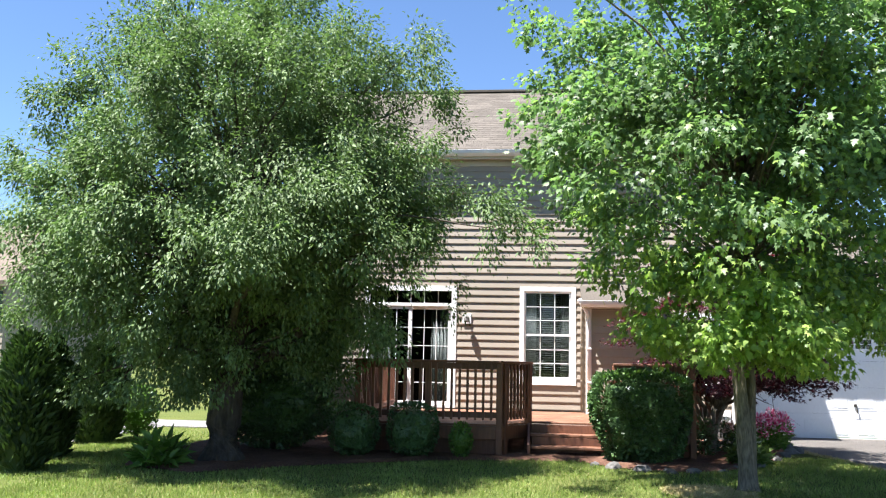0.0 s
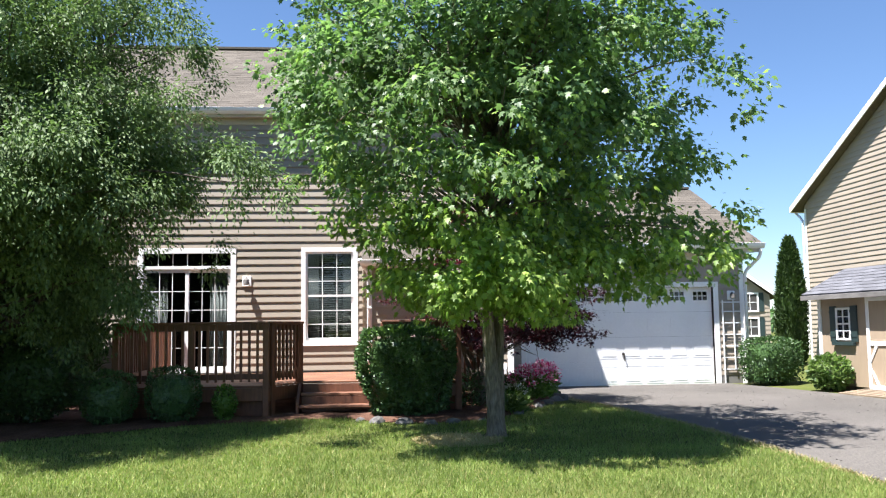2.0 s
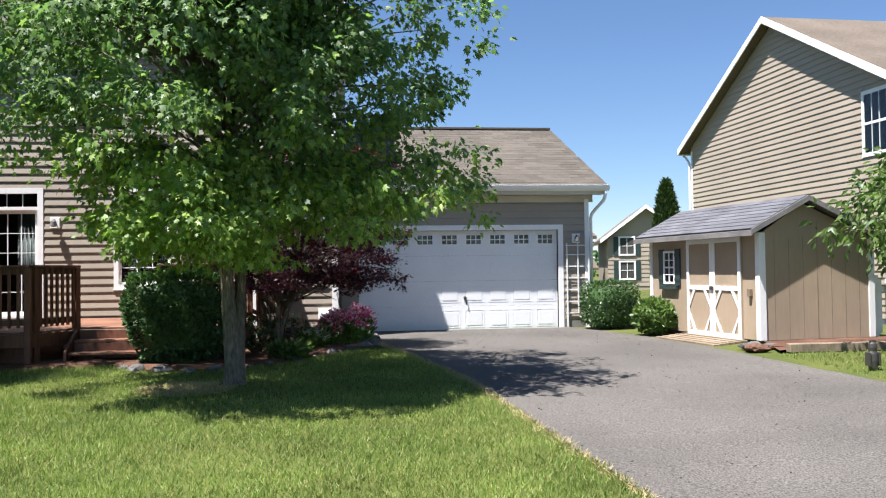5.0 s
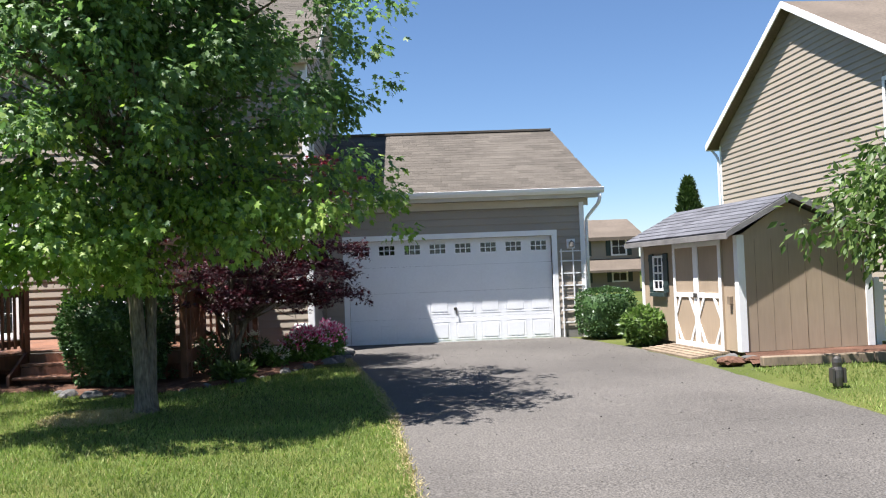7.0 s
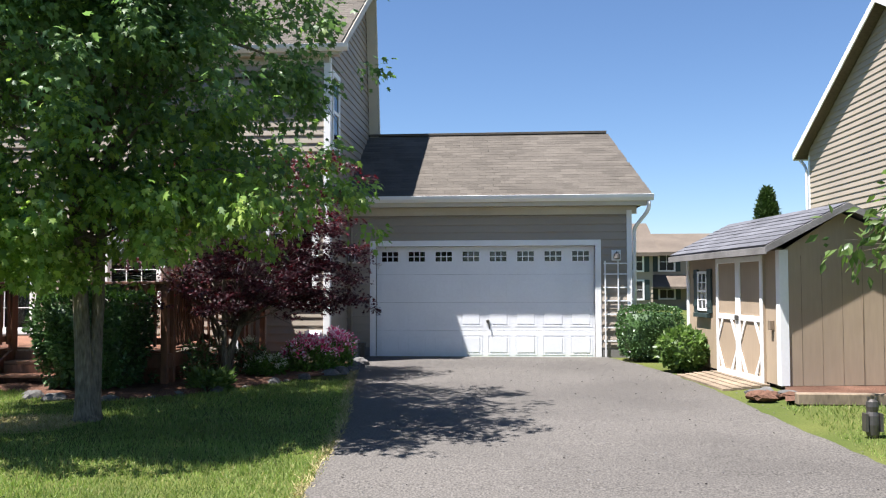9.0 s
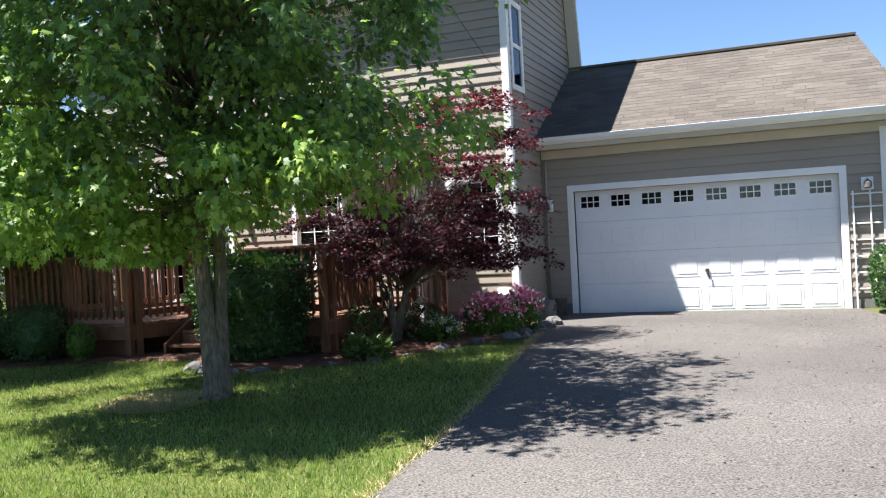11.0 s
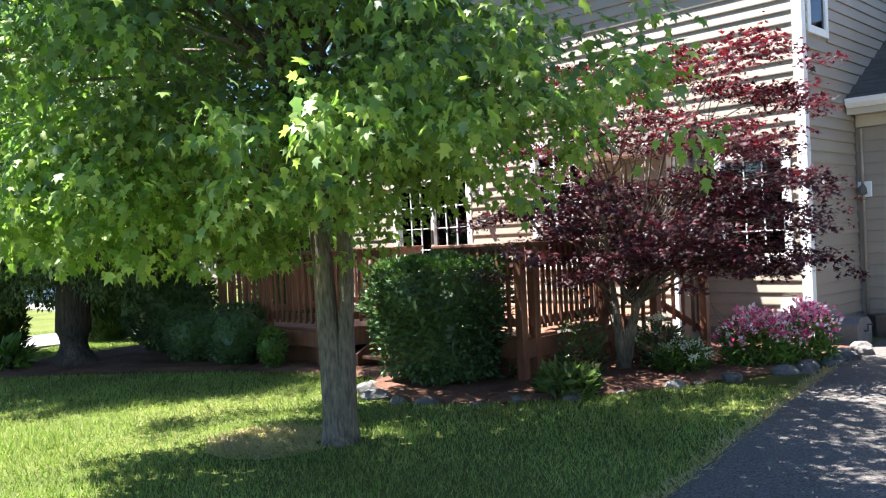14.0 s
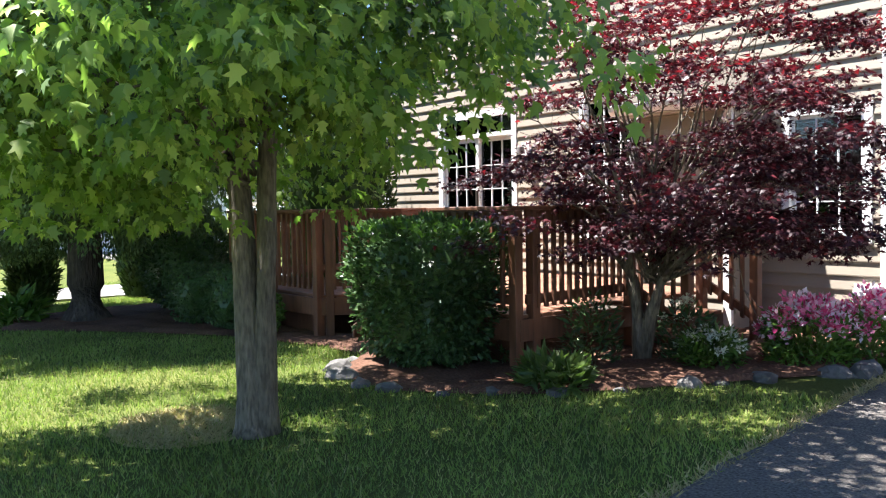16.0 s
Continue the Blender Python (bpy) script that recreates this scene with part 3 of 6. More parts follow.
def large_tree():
    rng = np.random.default_rng(5)
    base = Vector((-3.92, 11.95, ground_z(-3.92, 11.95)))
    t = thing("shade_tree", base, "broad dense shade tree with fine drooping leaves", "tree")
    bm = bmesh.new()
    p = lambda x, y, z: base + Vector((x, y, z))
    tube([p(0, 0, -0.05), p(0, 0, 0.12), p(0, 0, 0.5), p(0.03, 0, 1.0), p(0.02, 0, 1.5), p(0.05, 0.02, 2.0), p(0.03, 0.05, 2.7), p(0.1, 0.0, 3.6)], [0.38, 0.28, 0.235, 0.215, 0.20, 0.17, 0.12, 0.05], 14, bm)
    tips = []
    for w, L, r in (((-0.5, 0.1, 1), 2.4, 0.14), ((0.5, -0.1, 1), 2.5, 0.14), ((0.05, 0.3, 1), 2.8, 0.13), ((1, 0.2, 0.5), 1.9, 0.09), ((-1, -0.2, 0.45), 1.9, 0.09), ((0.1, -1, 0.5), 1.8, 0.08), ((-0.2, 1, 0.5), 1.8, 0.08)):
        limb(bm, p(0.02, 0, rng.uniform(1.05, 1.7)), w, L, r, rng, 2, tips, 0.3, droop=0.1, spread=0.5)
    c = base + Vector((0.1, 0, 3.7))
    low = lambda x, y: 1.45 + 0.3 * noise.noise(Vector((x * 0.9, y * 0.9, 7)))
    places = boughs(rng, 155, c, (2.85, 2.3, 2.85), 0.68, 0.3, low, 4.0)
    places = [v for v in places if v.x < base.x + 2.75]
    bough_limbs(bm, rng, base, places, (1.2, 3.6), 0.03)
    part("trunk", bm, M_DARKBARK, t, "thick dark trunk", True)
    a, w, s = bough_leaves(rng, places + tips, c, (0.46, 0.46, 0.46), 13, 135, 0.10, 1.2, 0.058, 0.9)
    keep = a[:, 2] > 1.0
    a, w, s = a[keep], w[keep], s[keep]
    leaves("crown", a, w, s, LEAF_WIDE, M_WILLOW, t, "fine mid-green drooping leaves", roll=0.3)
    return t


def red_maple():
    rng = np.random.default_rng(8)
    base = Vector((3.06, 14.68, ground_z(3.06, 14.68) + 0.03))
    t = thing("japanese_maple", base, "purple-leaved Japanese maple in the mulch bed", "tree")
    bm = bmesh.new()
    p = lambda x, y, z: base + Vector((x, y, z))
    tips = []
    for k, (x, y, w) in enumerate(((0, 0, (-0.35, 0.1, 1)), (0.1, 0.05, (0.4, 0.2, 1)), (0.03, -0.06, (0.1, -0.4, 1)), (-0.05, 0.05, (-0.7, 0.2, 0.8)), (0.08, 0.0, (0.8, 0.15, 0.8)))):
        tube([p(x * 0.4, y * 0.4, -0.03), p(x, y, 0.35), p(x + w[0] * 0.2, y + w[1] * 0.2, 0.75)], [0.055, 0.045, 0.035], 8, bm)
        limb(bm, p(x + w[0] * 0.2, y + w[1] * 0.2, 0.72), w, 1.5, 0.032, rng, 3, tips, 0.4, 6)
    c = base + Vector((0.28, 0.25, 2.05))
    places = []
    for h, reach, count in ((1.28, 1.4, 21), (1.62, 1.5, 14), (2.0, 1.6, 12), (2.42, 1.5, 10), (2.85, 1.25, 8), (3.2, 0.9, 5)):
        for k in range(count):
            a = 2 * math.pi * (k + rng.uniform(-0.4, 0.4)) / count * 2.4
            q = reach * math.sqrt(rng.uniform(0.08, 1.0)) * (1 + 0.25 * noise.noise(Vector((math.cos(a) * 1.5, math.sin(a) * 1.5, h * 1.3))))
            places.append(base + Vector((0.42 + q * math.cos(a), 0.15 + q * math.sin(a) * 0.9, h + rng.normal(0, 0.07) - 0.07 * q * q)))
    bough_limbs(bm, rng, base + Vector((0.15, 0.05, 0)), places, (0.7, 2.2), 0.014)
    part("trunk", bm, M_BARK, t, "several thin grey stems from one base", True)
    a, w, s = bough_leaves(rng, places, c, (0.52, 0.52, 0.06), 9, 58, 0.10, 0.35, 0.06, 0.3)
    keep = (a[:, 0] < base.x + 2.15) & (a[:, 2] > 1.12) & (a[:, 1] < 17.0)
    a, w, s = a[keep], w[keep], s[keep]
    # Upper leaves take the redder copy, which paints in the sun from above.
    top = a[:, 2] + rng.normal(0, 0.3, len(a)) > 2.7
    leaves("crown", a[~top], w[~top], s[~top], LEAF_CUT, M_RED, t, "layered dark purple cut leaves", roll=0.35)
    leaves("upper_crown", a[top], w[top], s[top], LEAF_CUT, M_REDLIT, t, "red leaves on the upper layers, sunlight put into their colour", roll=0.35)
    return t


maple_tree()
large_tree()
red_maple()


def shrub(name, at, radii, n, size, mat, label, seed, boxy=0.0, template=LEAF_QUAD, stem=0.03, category="shrub", group="", taper=0.0):
    """A shrub of many leaves over short stems; boxy: how far it is clipped square."""
    rng = np.random.default_rng(seed)
    t = thing(name, at, label, category, group)
    v = rng.normal(size=(n, 3))
    v /= np.linalg.norm(v, axis=1)[:, None]
    if boxy:
        q = v / np.abs(v).max(axis=1)[:, None]
        v = v * (1 - boxy) + q * boxy
    lump = np.array([1 + 0.10 * noise.noise(Vector(x) * 2.2 + Vector((seed, 0, 0))) + 0.05 * noise.noise(Vector(x) * 6 + Vector((seed, 0, 0))) for x in v])
    k = lump * (1 - 0.16 * rng.random(n) ** 2)
    places = v * np.array(radii) * k[:, None] + np.array(at) + np.array((0, 0, radii[2] * 1.0 + 0.02))
    narrow = 1 - taper * np.clip(1 - (places[:, 2] - at[2]) / (radii[2] * 1.3), 0, 1)
    places[:, :2] = (places[:, :2] - np.array(at[:2])) * narrow[:, None] + np.array(at[:2])
    places[:, 2] = np.maximum(places[:, 2], at[2] + 0.04)
    ways = v + rng.normal(size=(n, 3)) * 0.7 + np.array((0, 0, 0.25))
    leaves("foliage", places, ways, size * (1 + 0.35 * rng.uniform(-1, 1, n)), template, mat, t, roll=0.8)
    bm = bmesh.new()
    for k in range(7):
        a = 2 * math.pi * k / 7
        tube([(at[0], at[1], at[2] - 0.03), (at[0] + math.cos(a) * radii[0] * 0.4, at[1] + math.sin(a) * radii[1] * 0.4, at[2] + radii[2]), (at[0] + math.cos(a) * radii[0] * 0.7, at[1] + math.sin(a) * radii[1] * 0.7, at[2] + radii[2] * 1.7)], [stem, stem * 0.7, stem * 0.3], 5, bm)
    part("stem", bm, M_DARKBARK, t)
    core = bmesh.new()
    bmesh.ops.create_icosphere(core, subdivisions=3, radius=1.0)
    for vert in core.verts:
        u = vert.co.normalized()
        if boxy:
            u = u * (1 - boxy) + u / max(abs(u.x), abs(u.y), abs(u.z)) * boxy
        f = 0.80 + 0.12 * noise.noise(u * 4 + Vector((seed, 0, 0)))
        g = f * (1 - taper * min(1, max(0, 1 - (u.z + 1) / 1.3)))
        vert.co = Vector((u.x * radii[0] * g, u.y * radii[1] * g, u.z * radii[2] * f + radii[2])) + Vector(at)
    part("inner_growth", core, mat, t, "dense inner twigs and leaves")
    return t


def at(x, y, lift=0.03):
    return (x, y, ground_z(x, y) + lift)


shrub("hedge_shrub", at(1.83, 13.25), (0.72, 0.52, 0.63), 11500, 0.055, M_HEDGE, "dense clipped dark green hedge shrub in the mulch", 11, 0.62, taper=0.25)
hedge_rng = np.random.default_rng(61)
hn = 900
hp = np.stack([1.83 + hedge_rng.uniform(-0.62, 0.62, hn), 13.25 + hedge_rng.uniform(-0.45, 0.45, hn), np.zeros(hn)], 1)
hp[:, 2] = ground_z(1.83, 13.25) + 1.22 + 0.07 * hedge_rng.random(hn) - 0.10 * np.abs((hp[:, 0] - 1.83) / 0.62) ** 3
hedge = bpy.data.objects["hedge_shrub"]
leaves("new_growth", hp, hedge_rng.normal(size=(hn, 3)) * 0.6 + np.array((0, 0, 0.8)), 0.055 * (1 + 0.4 * hedge_rng.uniform(-1, 1, hn)), LEAF_QUAD, M_BRIGHT, hedge, "light green new growth on the clipped top")
shrub("boxwood", at(-2.3, 12.85), (0.36, 0.36, 0.36), 3500, 0.035, M_HEDGE, "small rounded boxwood in front of the deck", 12, 0.3, group="boxwoods before the deck")
shrub("boxwood", at(-1.45, 12.95), (0.37, 0.37, 0.38), 3500, 0.035, M_HEDGE, "small rounded boxwood in front of the deck", 13, 0.3, group="boxwoods before the deck")
shrub("boxwood", at(-0.75, 13.0), (0.16, 0.16, 0.24), 900, 0.04, M_BRIGHT, "small young shrub in front of the deck", 14, 0.0)
shrub("clipped_bush", at(9.68, 18.15), (0.56, 0.5, 0.47), 5200, 0.05, M_HEDGE, "clipped dark green bush beside the garage", 15, 0.58)
shrub("leafy_shrub", at(9.86, 16.1), (0.36, 0.33, 0.30), 1300, 0.09, M_FRUIT, "light green leafy shrub beside the shed", 16, 0.0)


def arborvitae(at_, r, h, seed, label, group=""):
    rng = np.random.default_rng(seed)
    t = thing("arborvitae", at_, label, "evergreen", group)
    n = int(5200 * max(0.6, h / 3))
    z = rng.random(n) ** 0.85
    prof = np.minimum(1, (1 - z) * 2.3) ** 0.6 * (0.75 + 0.25 * np.minimum(1, z * 5))
    a = rng.random(n) * 2 * math.pi
    lump = np.array([1 + 0.22 * noise.noise(Vector((math.cos(q) * 2, math.sin(q) * 2, w * h * 1.6 + seed))) for q, w in zip(a, z)])
    rr = r * prof * lump * (1 - 0.2 * rng.random(n))
    places = np.stack([np.cos(a) * rr, np.sin(a) * rr, z * h], 1) + np.array(at_)
    ways = np.stack([np.cos(a) * 0.6, np.sin(a) * 0.6, np.full(n, 0.9)], 1) + rng.normal(size=(n, 3)) * 0.35
    leaves("foliage", places, ways, 0.13 * (1 + 0.4 * rng.uniform(-1, 1, n)), LEAF_LONG, M_ARB, t)
    bm = bmesh.new()
    rings = 14
    pts = [(at_[0], at_[1], at_[2] + h * 0.97 * k / rings) for k in range(rings + 1)]
    rad = [r * 0.82 * (min(1, (1 - k / rings) * 2.3) ** 0.6) * (0.75 + 0.25 * min(1, k / rings * 5)) + 0.01 for k in range(rings + 1)]
    tube(pts, rad, 12, bm)
    part("inner_foliage", bm, M_ARB, t)
    return t


arborvitae(at(-6.05, 10.65, 0), 0.36, 1.65, 21, "dark green columnar arborvitae by the lawn", "arborvitae row")
arborvitae(at(-6.4, 11.85, 0), 0.33, 1.6, 22, "dark green columnar arborvitae by the lawn", "arborvitae row")
arborvitae((13.75, 25.2, 0.3), 0.42, 3.75, 24, "tall narrow arborvitae between the houses")
arborvitae(at(-4.3, 16.0, 0), 0.95, 4.2, 25, "broad dark evergreen behind the deck end")


# ---- house trim ----
def trim(name, x0, x1, y0, y1, z0, z1, mat=None, label="", bevel=0.004):
    return solid(name, box(x0, x1, y0, y1, z0, z1, bevel=bevel), mat or M_WHITE, label or "white vinyl trim board", "trim")


trim("corner_trim_1", B1 - 0.10, B1 + 0.004, BY - 0.042, BY, 0.3, 2.66, label="white corner board of the bump-out")
trim("corner_trim_6", B0 - 0.004, B0 + 0.09, BY - 0.042, BY, 0.3, 2.66, label="white corner board of the bump-out")
trim("corner_trim_2", HX1 - 0.09, HX1 + 0.006, FY - 0.042, FY - 0.001, 0.3, SOFFIT - 0.12, label="white corner board beside the garage")
trim("corner_trim_3", HX1 + 0.001, HX1 + 0.03, FY - 0.042, FY + 0.07, 0.3, SOFFIT + 0.05)
trim("corner_trim_4", HX0 - 0.005, HX0 + 0.10, FY - 0.042, FY, 0.3, SOFFIT - 0.12)
trim("corner_trim_5", GX1 - 0.09, GX1 + 0.006, GY - 0.042, GY - 0.001, 0.22, 3.0, label="white corner board of the garage")
trim("frieze_1", HX0, HX1 + 0.03, FY - 0.03, FY - 0.001, SOFFIT - 0.12, SOFFIT - 0.002, M_CREAM, "cream frieze board below the eave")
trim("frieze_3", HX1 + 0.035, GX1 + 0.1, GY - 0.03, GY - 0.001, 2.93, 3.08, M_CREAM, "cream frieze board below the garage eave")
solid("soffit", box(HX0 - 0.38, 4.24, EAVE_Y + 0.03, FY + 0.02, SOFFIT, SOFFIT + 0.02), M_CREAM, "cream boxed soffit of the house", "soffit")
solid("soffit_garage", box(HX1 + 0.03, 9.74, GE_Y + 0.03, GY + 0.02, 3.085, 3.105), M_CREAM, "cream boxed soffit of the garage", "soffit")
solid("fascia", box(HX0 - 0.39, 4.27, EAVE_Y, EAVE_Y + 0.025, SOFFIT - 0.01, EAVE_Z - 0.02), M_CREAM, "cream fascia board of the house", "fascia")
solid("fascia_garage", box(HX1 + 0.03, 9.76, GE_Y, GE_Y + 0.025, 3.07, GE_Z - 0.03), M_CREAM, "cream fascia board of the garage", "fascia")
solid("wall_garage_left", box(HX1 - 0.12, HX1 + 0.001, 21.4, 23.6, 0.2, 3.4), M_SIDING, "plain garage wall behind the house", "wall")
solid("rake_board", prism([(EAVE_Y, EAVE_Z - 0.02), (RIDGE_Y, RIDGE_Z - 0.02), (BACK_Y, BACK_Z), (BACK_Y - 0.12, BACK_Z), (RIDGE_Y - 0.03, RIDGE_Z - 0.24), (EAVE_Y, EAVE_Z - 0.16)], "x", 4.282, 4.305), M_CREAM, "cream rake board of the gable", "trim")
solid("rake_soffit", prism([(17.5, EAVE_Z + 0.13), (RIDGE_Y - 0.02, RIDGE_Z - 0.16), (BACK_Y - 0.14, BACK_Z), (BACK_Y - 0.17, BACK_Z), (RIDGE_Y - 0.03, RIDGE_Z - 0.2), (17.5, EAVE_Z + 0.10)], "x", HX1 + 0.03, 4.28), M_CREAM, "cream soffit below the gable overhang", "soffit")


def gutter(name, x0, x1, y, z, label):
    prof = [(y, z), (y - 0.05, z), (y - 0.10, z + 0.05), (y - 0.115, z + 0.11), (y - 0.10, z + 0.115), (y - 0.088, z + 0.055), (y - 0.045, z + 0.012), (y, z + 0.012)]
    t = thing(name, ((x0 + x1) / 2, y, z), label, "gutter", kind="structure")
    part("trough", prism(prof, "x", x0, x1), M_WHITE, t)
    for x in (x0, x1 - 0.004):
        part("end_cap", prism([(y, z), (y - 0.05, z), (y - 0.10, z + 0.05), (y - 0.115, z + 0.11), (y, z + 0.11)], "x", x - 0.003 if x == x0 else x + 0.004, x if x == x0 else x + 0.008), M_WHITE, t)


gutter("gutter", HX0 - 0.4, 4.42, EAVE_Y - 0.002, EAVE_Z - 0.11, "white aluminium gutter along the house eave")
gutter("gutter", HX1 + 0.05, 9.82, GE_Y - 0.002, GE_Z - 0.11, "white aluminium gutter along the garage eave")


def downspout(points, label, mat=None, r=0.036):
    t = thing("downspout", points[-1], label, "downspout", kind="structure")
    pts = [Vector(points[0])]
    for a, b, c in zip(points, points[1:], points[2:]):
        a, b, c = Vector(a), Vector(b), Vector(c)
        for k in range(5):
            s = k / 4
            p = b + (a - b).normalized() * 0.10 * (1 - s) ** 2 + (c - b).normalized() * 0.10 * s ** 2
            pts.append(p)
    pts.append(Vector(points[-1]))
    part("pipe", tube(pts, [r] * len(pts), 10), mat or M_WHITE, t, smooth_faces=True)
    for z in (0.35, 0.7):
        p = Vector(points[-2]).lerp(Vector(points[-1]), z)
        part("strap", box(p.x - r - 0.008, p.x + r + 0.008, p.y - r - 0.004, p.y + r + 0.02, p.z - 0.012, p.z + 0.012), mat or M_WHITE, t)


downspout([(9.74, GE_Y - 0.05, 3.13), (9.74, GE_Y - 0.02, 2.98), (GX1 + 0.05, GY - 0.03, 2.66), (GX1 + 0.05, GY - 0.03, 0.4)], "white downspout with an elbow on the garage corner")
downspout([(1.12, 16.58, 2.80), (1.15, 16.62, 2.74), (1.29, 16.74, 2.54), (1.30, 16.715, 0.76)], "white downspout with a curved elbow beside the window")
downspout([(1.17, 17.19, 3.0), (1.175, 17.2, 2.9), (1.175, 17.2, 2.6), (1.175, 17.2, 0.76)], "thin tan conduit pipe on the siding", M_NSIDING, 0.016)
downspout([(2.66, 17.18, 2.7), (2.66, 17.18, 2.6), (2.66, 17.18, 2.4), (2.66, 17.18, 0.4)], "tan downspout in the inner corner", M_SIDING, 0.03)
downspout([(4.15, GY - 0.05, 2.9), (4.15, GY - 0.05, 2.8), (4.15, GY - 0.05, 2.6), (4.15, GY - 0.05, 0.35)], "grey conduit on the garage wall", M_SIDING, 0.02)


# hood over the entry
hood = thing("bump_out_roof", (1.9, 17.0, 2.7), "small shingled shed roof with gutter over the bump-out", "roof", kind="structure")
part("roof", prism([(16.60, 2.80), (17.24, 3.14), (17.24, 3.10), (16.60, 2.75)], "x", B0 - 0.1, B1 + 0.1), M_SHINGLE, hood)
part("soffit", box(B0 - 0.09, B1 + 0.09, 16.62, BY + 0.1, 2.66, 2.69), M_CREAM, hood)
part("fascia", box(B0 - 0.09, B1 + 0.09, 16.60, 16.62, 2.66, 2.77), M_CREAM, hood)
for xx in (B0 - 0.02, B1 - 0.01):
    part("side_board", prism([(16.65, 2.69), (17.22, 2.69), (17.22, 3.08), (16.65, 2.77)], "x", xx, xx + 0.025), M_SIDING, hood)
gutter("gutter", B0 - 0.12, B1 + 0.12, 16.598, 2.68, "small white gutter over the bump-out")


# ---- windows and doors ----
def grille(bm, x0, x1, z0, z1, y, cols, rows, w=0.011, d=0.012):
    for k in range(1, cols):
        x = x0 + (x1 - x0) * k / cols
        box(x - w, x + w, y - d, y + d, z0, z1, bm)
    for k in range(1, rows):
        z = z0 + (z1 - z0) * k / rows
        box(x0, x1, y - d * 0.9, y + d * 0.9, z - w, z + w, bm)
    return bm


def frame_box(x0, x1, z0, z1, y0, y1, w, bm=None, wb=None):
    bm = bm or bmesh.new()
    wb = wb or w
    box(x0, x0 + w, y0, y1, z0, z1, bm), box(x1 - w, x1, y0, y1, z0, z1, bm)
    box(x0 + w, x1 - w, y0, y1, z1 - w, z1, bm), box(x0 + w, x1 - w, y0, y1, z0, z0 + wb, bm)
    return bm


def pane(t, x0, x1, z0, z1, y):
    ob = part("pane", box(x0, x1, y, y + 0.004, z0, z1), M_GLASS, t)
    ob.visible_shadow = False
    return ob


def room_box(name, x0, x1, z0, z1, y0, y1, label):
    """A near-black niche behind a window: room shade put into its colour, with real depth behind the glass."""
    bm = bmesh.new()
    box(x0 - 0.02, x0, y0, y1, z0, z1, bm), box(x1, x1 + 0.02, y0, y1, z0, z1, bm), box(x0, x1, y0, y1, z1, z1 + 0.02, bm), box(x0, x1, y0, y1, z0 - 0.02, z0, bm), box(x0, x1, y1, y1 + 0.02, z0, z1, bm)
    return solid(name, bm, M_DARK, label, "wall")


def double_hung(name, o, y, cols, rows, label, blind=1.0, curtains=False):
    x0, x1, z0, z1 = o
    t = thing(name, ((x0 + x1) / 2, y, z0), label, "window", kind="structure")
    w = 0.085
    part("window_frame", frame_box(x0 - 0.02, x1 + 0.02, z0 - 0.02, z1 + 0.02, y - 0.035, y + 0.06, w), M_WHITE, t)
    a, b, c, d = x0 + w - 0.02, x1 - w + 0.02, z0 + w - 0.02, z1 - w + 0.02
    m = (c + d) / 2
    for nm, q0, q1, yy in (("upper_sash", m - 0.02, d, y + 0.0), ("lower_sash", c, m + 0.02, y + 0.028)):
        s = part(nm, frame_box(a, b, q0, q1, yy, yy + 0.026, 0.04), M_WHITE, t)
        part("muntin", grille(bmesh.new(), a + 0.04, b - 0.04, q0 + 0.04, q1 - 0.04, yy + 0.012, cols, rows, 0.007), M_WHITE, s)
        ob = part("pane", box(a + 0.03, b - 0.03, yy + 0.016, yy + 0.02, q0 + 0.03, q1 - 0.03), M_GLASS, s)
        ob.visible_shadow = False
    part("window_sill", box(x0 - 0.03, x1 + 0.03, y - 0.05, y + 0.01, z0 - 0.045, z0 - 0.02, bevel=0.004), M_WHITE, t)
    room_box(name + "_room", x0 - 0.3, min(x1 + 0.3, HX1 - 0.22), z0 - 0.5, z1 + 0.15, y + 0.16, y + 2.2, "near-black box behind the window, room shade put into its colour")
    if blind:
        bl = thing("window_blind", ((x0 + x1) / 2, y + 0.1, z1), "pale slatted blind hanging inside the window", "blind")
        z = d - 0.02
        lo = d - (d - c) * blind
        part("head_rail", box(a + 0.01, b - 0.01, y + 0.075, y + 0.115, d - 0.03, d + 0.0), M_BLIND, bl)
        while z > lo + 0.03:
            z -= 0.045
            part("slat", box(a + 0.01, b - 0.01, -0.021, 0.021, -0.001, 0.001, m=Matrix.Translation((0, y + 0.095, z)) @ Matrix.Rotation(radians(22), 4, "X")), M_BLIND, bl)
    if curtains:
        for p, q in ((a - 0.02, a + 0.24), (b - 0.2, b + 0.02)):
            curtain(p, q, c, d, y + 0.17)


def curtain(x0, x1, z0, z1, y):
    t = thing("curtain", ((x0 + x1) / 2, y, z0), "white sheer curtain gathered beside the glass", "curtain")
    bm = bmesh.new()
    n = 24
    rows = [[bm.verts.new((x0 + (x1 - x0) * k / n, y + d + 0.025 * math.sin(k * 1.6), z)) for k in range(n + 1)] for z, d in ((z0, 0), (z1, 0), (z1, 0.006), (z0, 0.006))]
    for r0, r1 in zip(rows, rows[1:] + rows[:1]):
        for k in range(n):
            bm.faces.new((r0[k], r0[k + 1], r1[k + 1], r1[k]))
    part("cloth", bm, M_CURTAIN, t, smooth_faces=True)


double_hung("window_1", WIN, FY, 3, 3, "white double-hung window with muntins and blinds", 1.0, True)
double_hung("window_2", RWIN, FY, 3, 2, "white double-hung window with a half-drawn blind", 0.3)


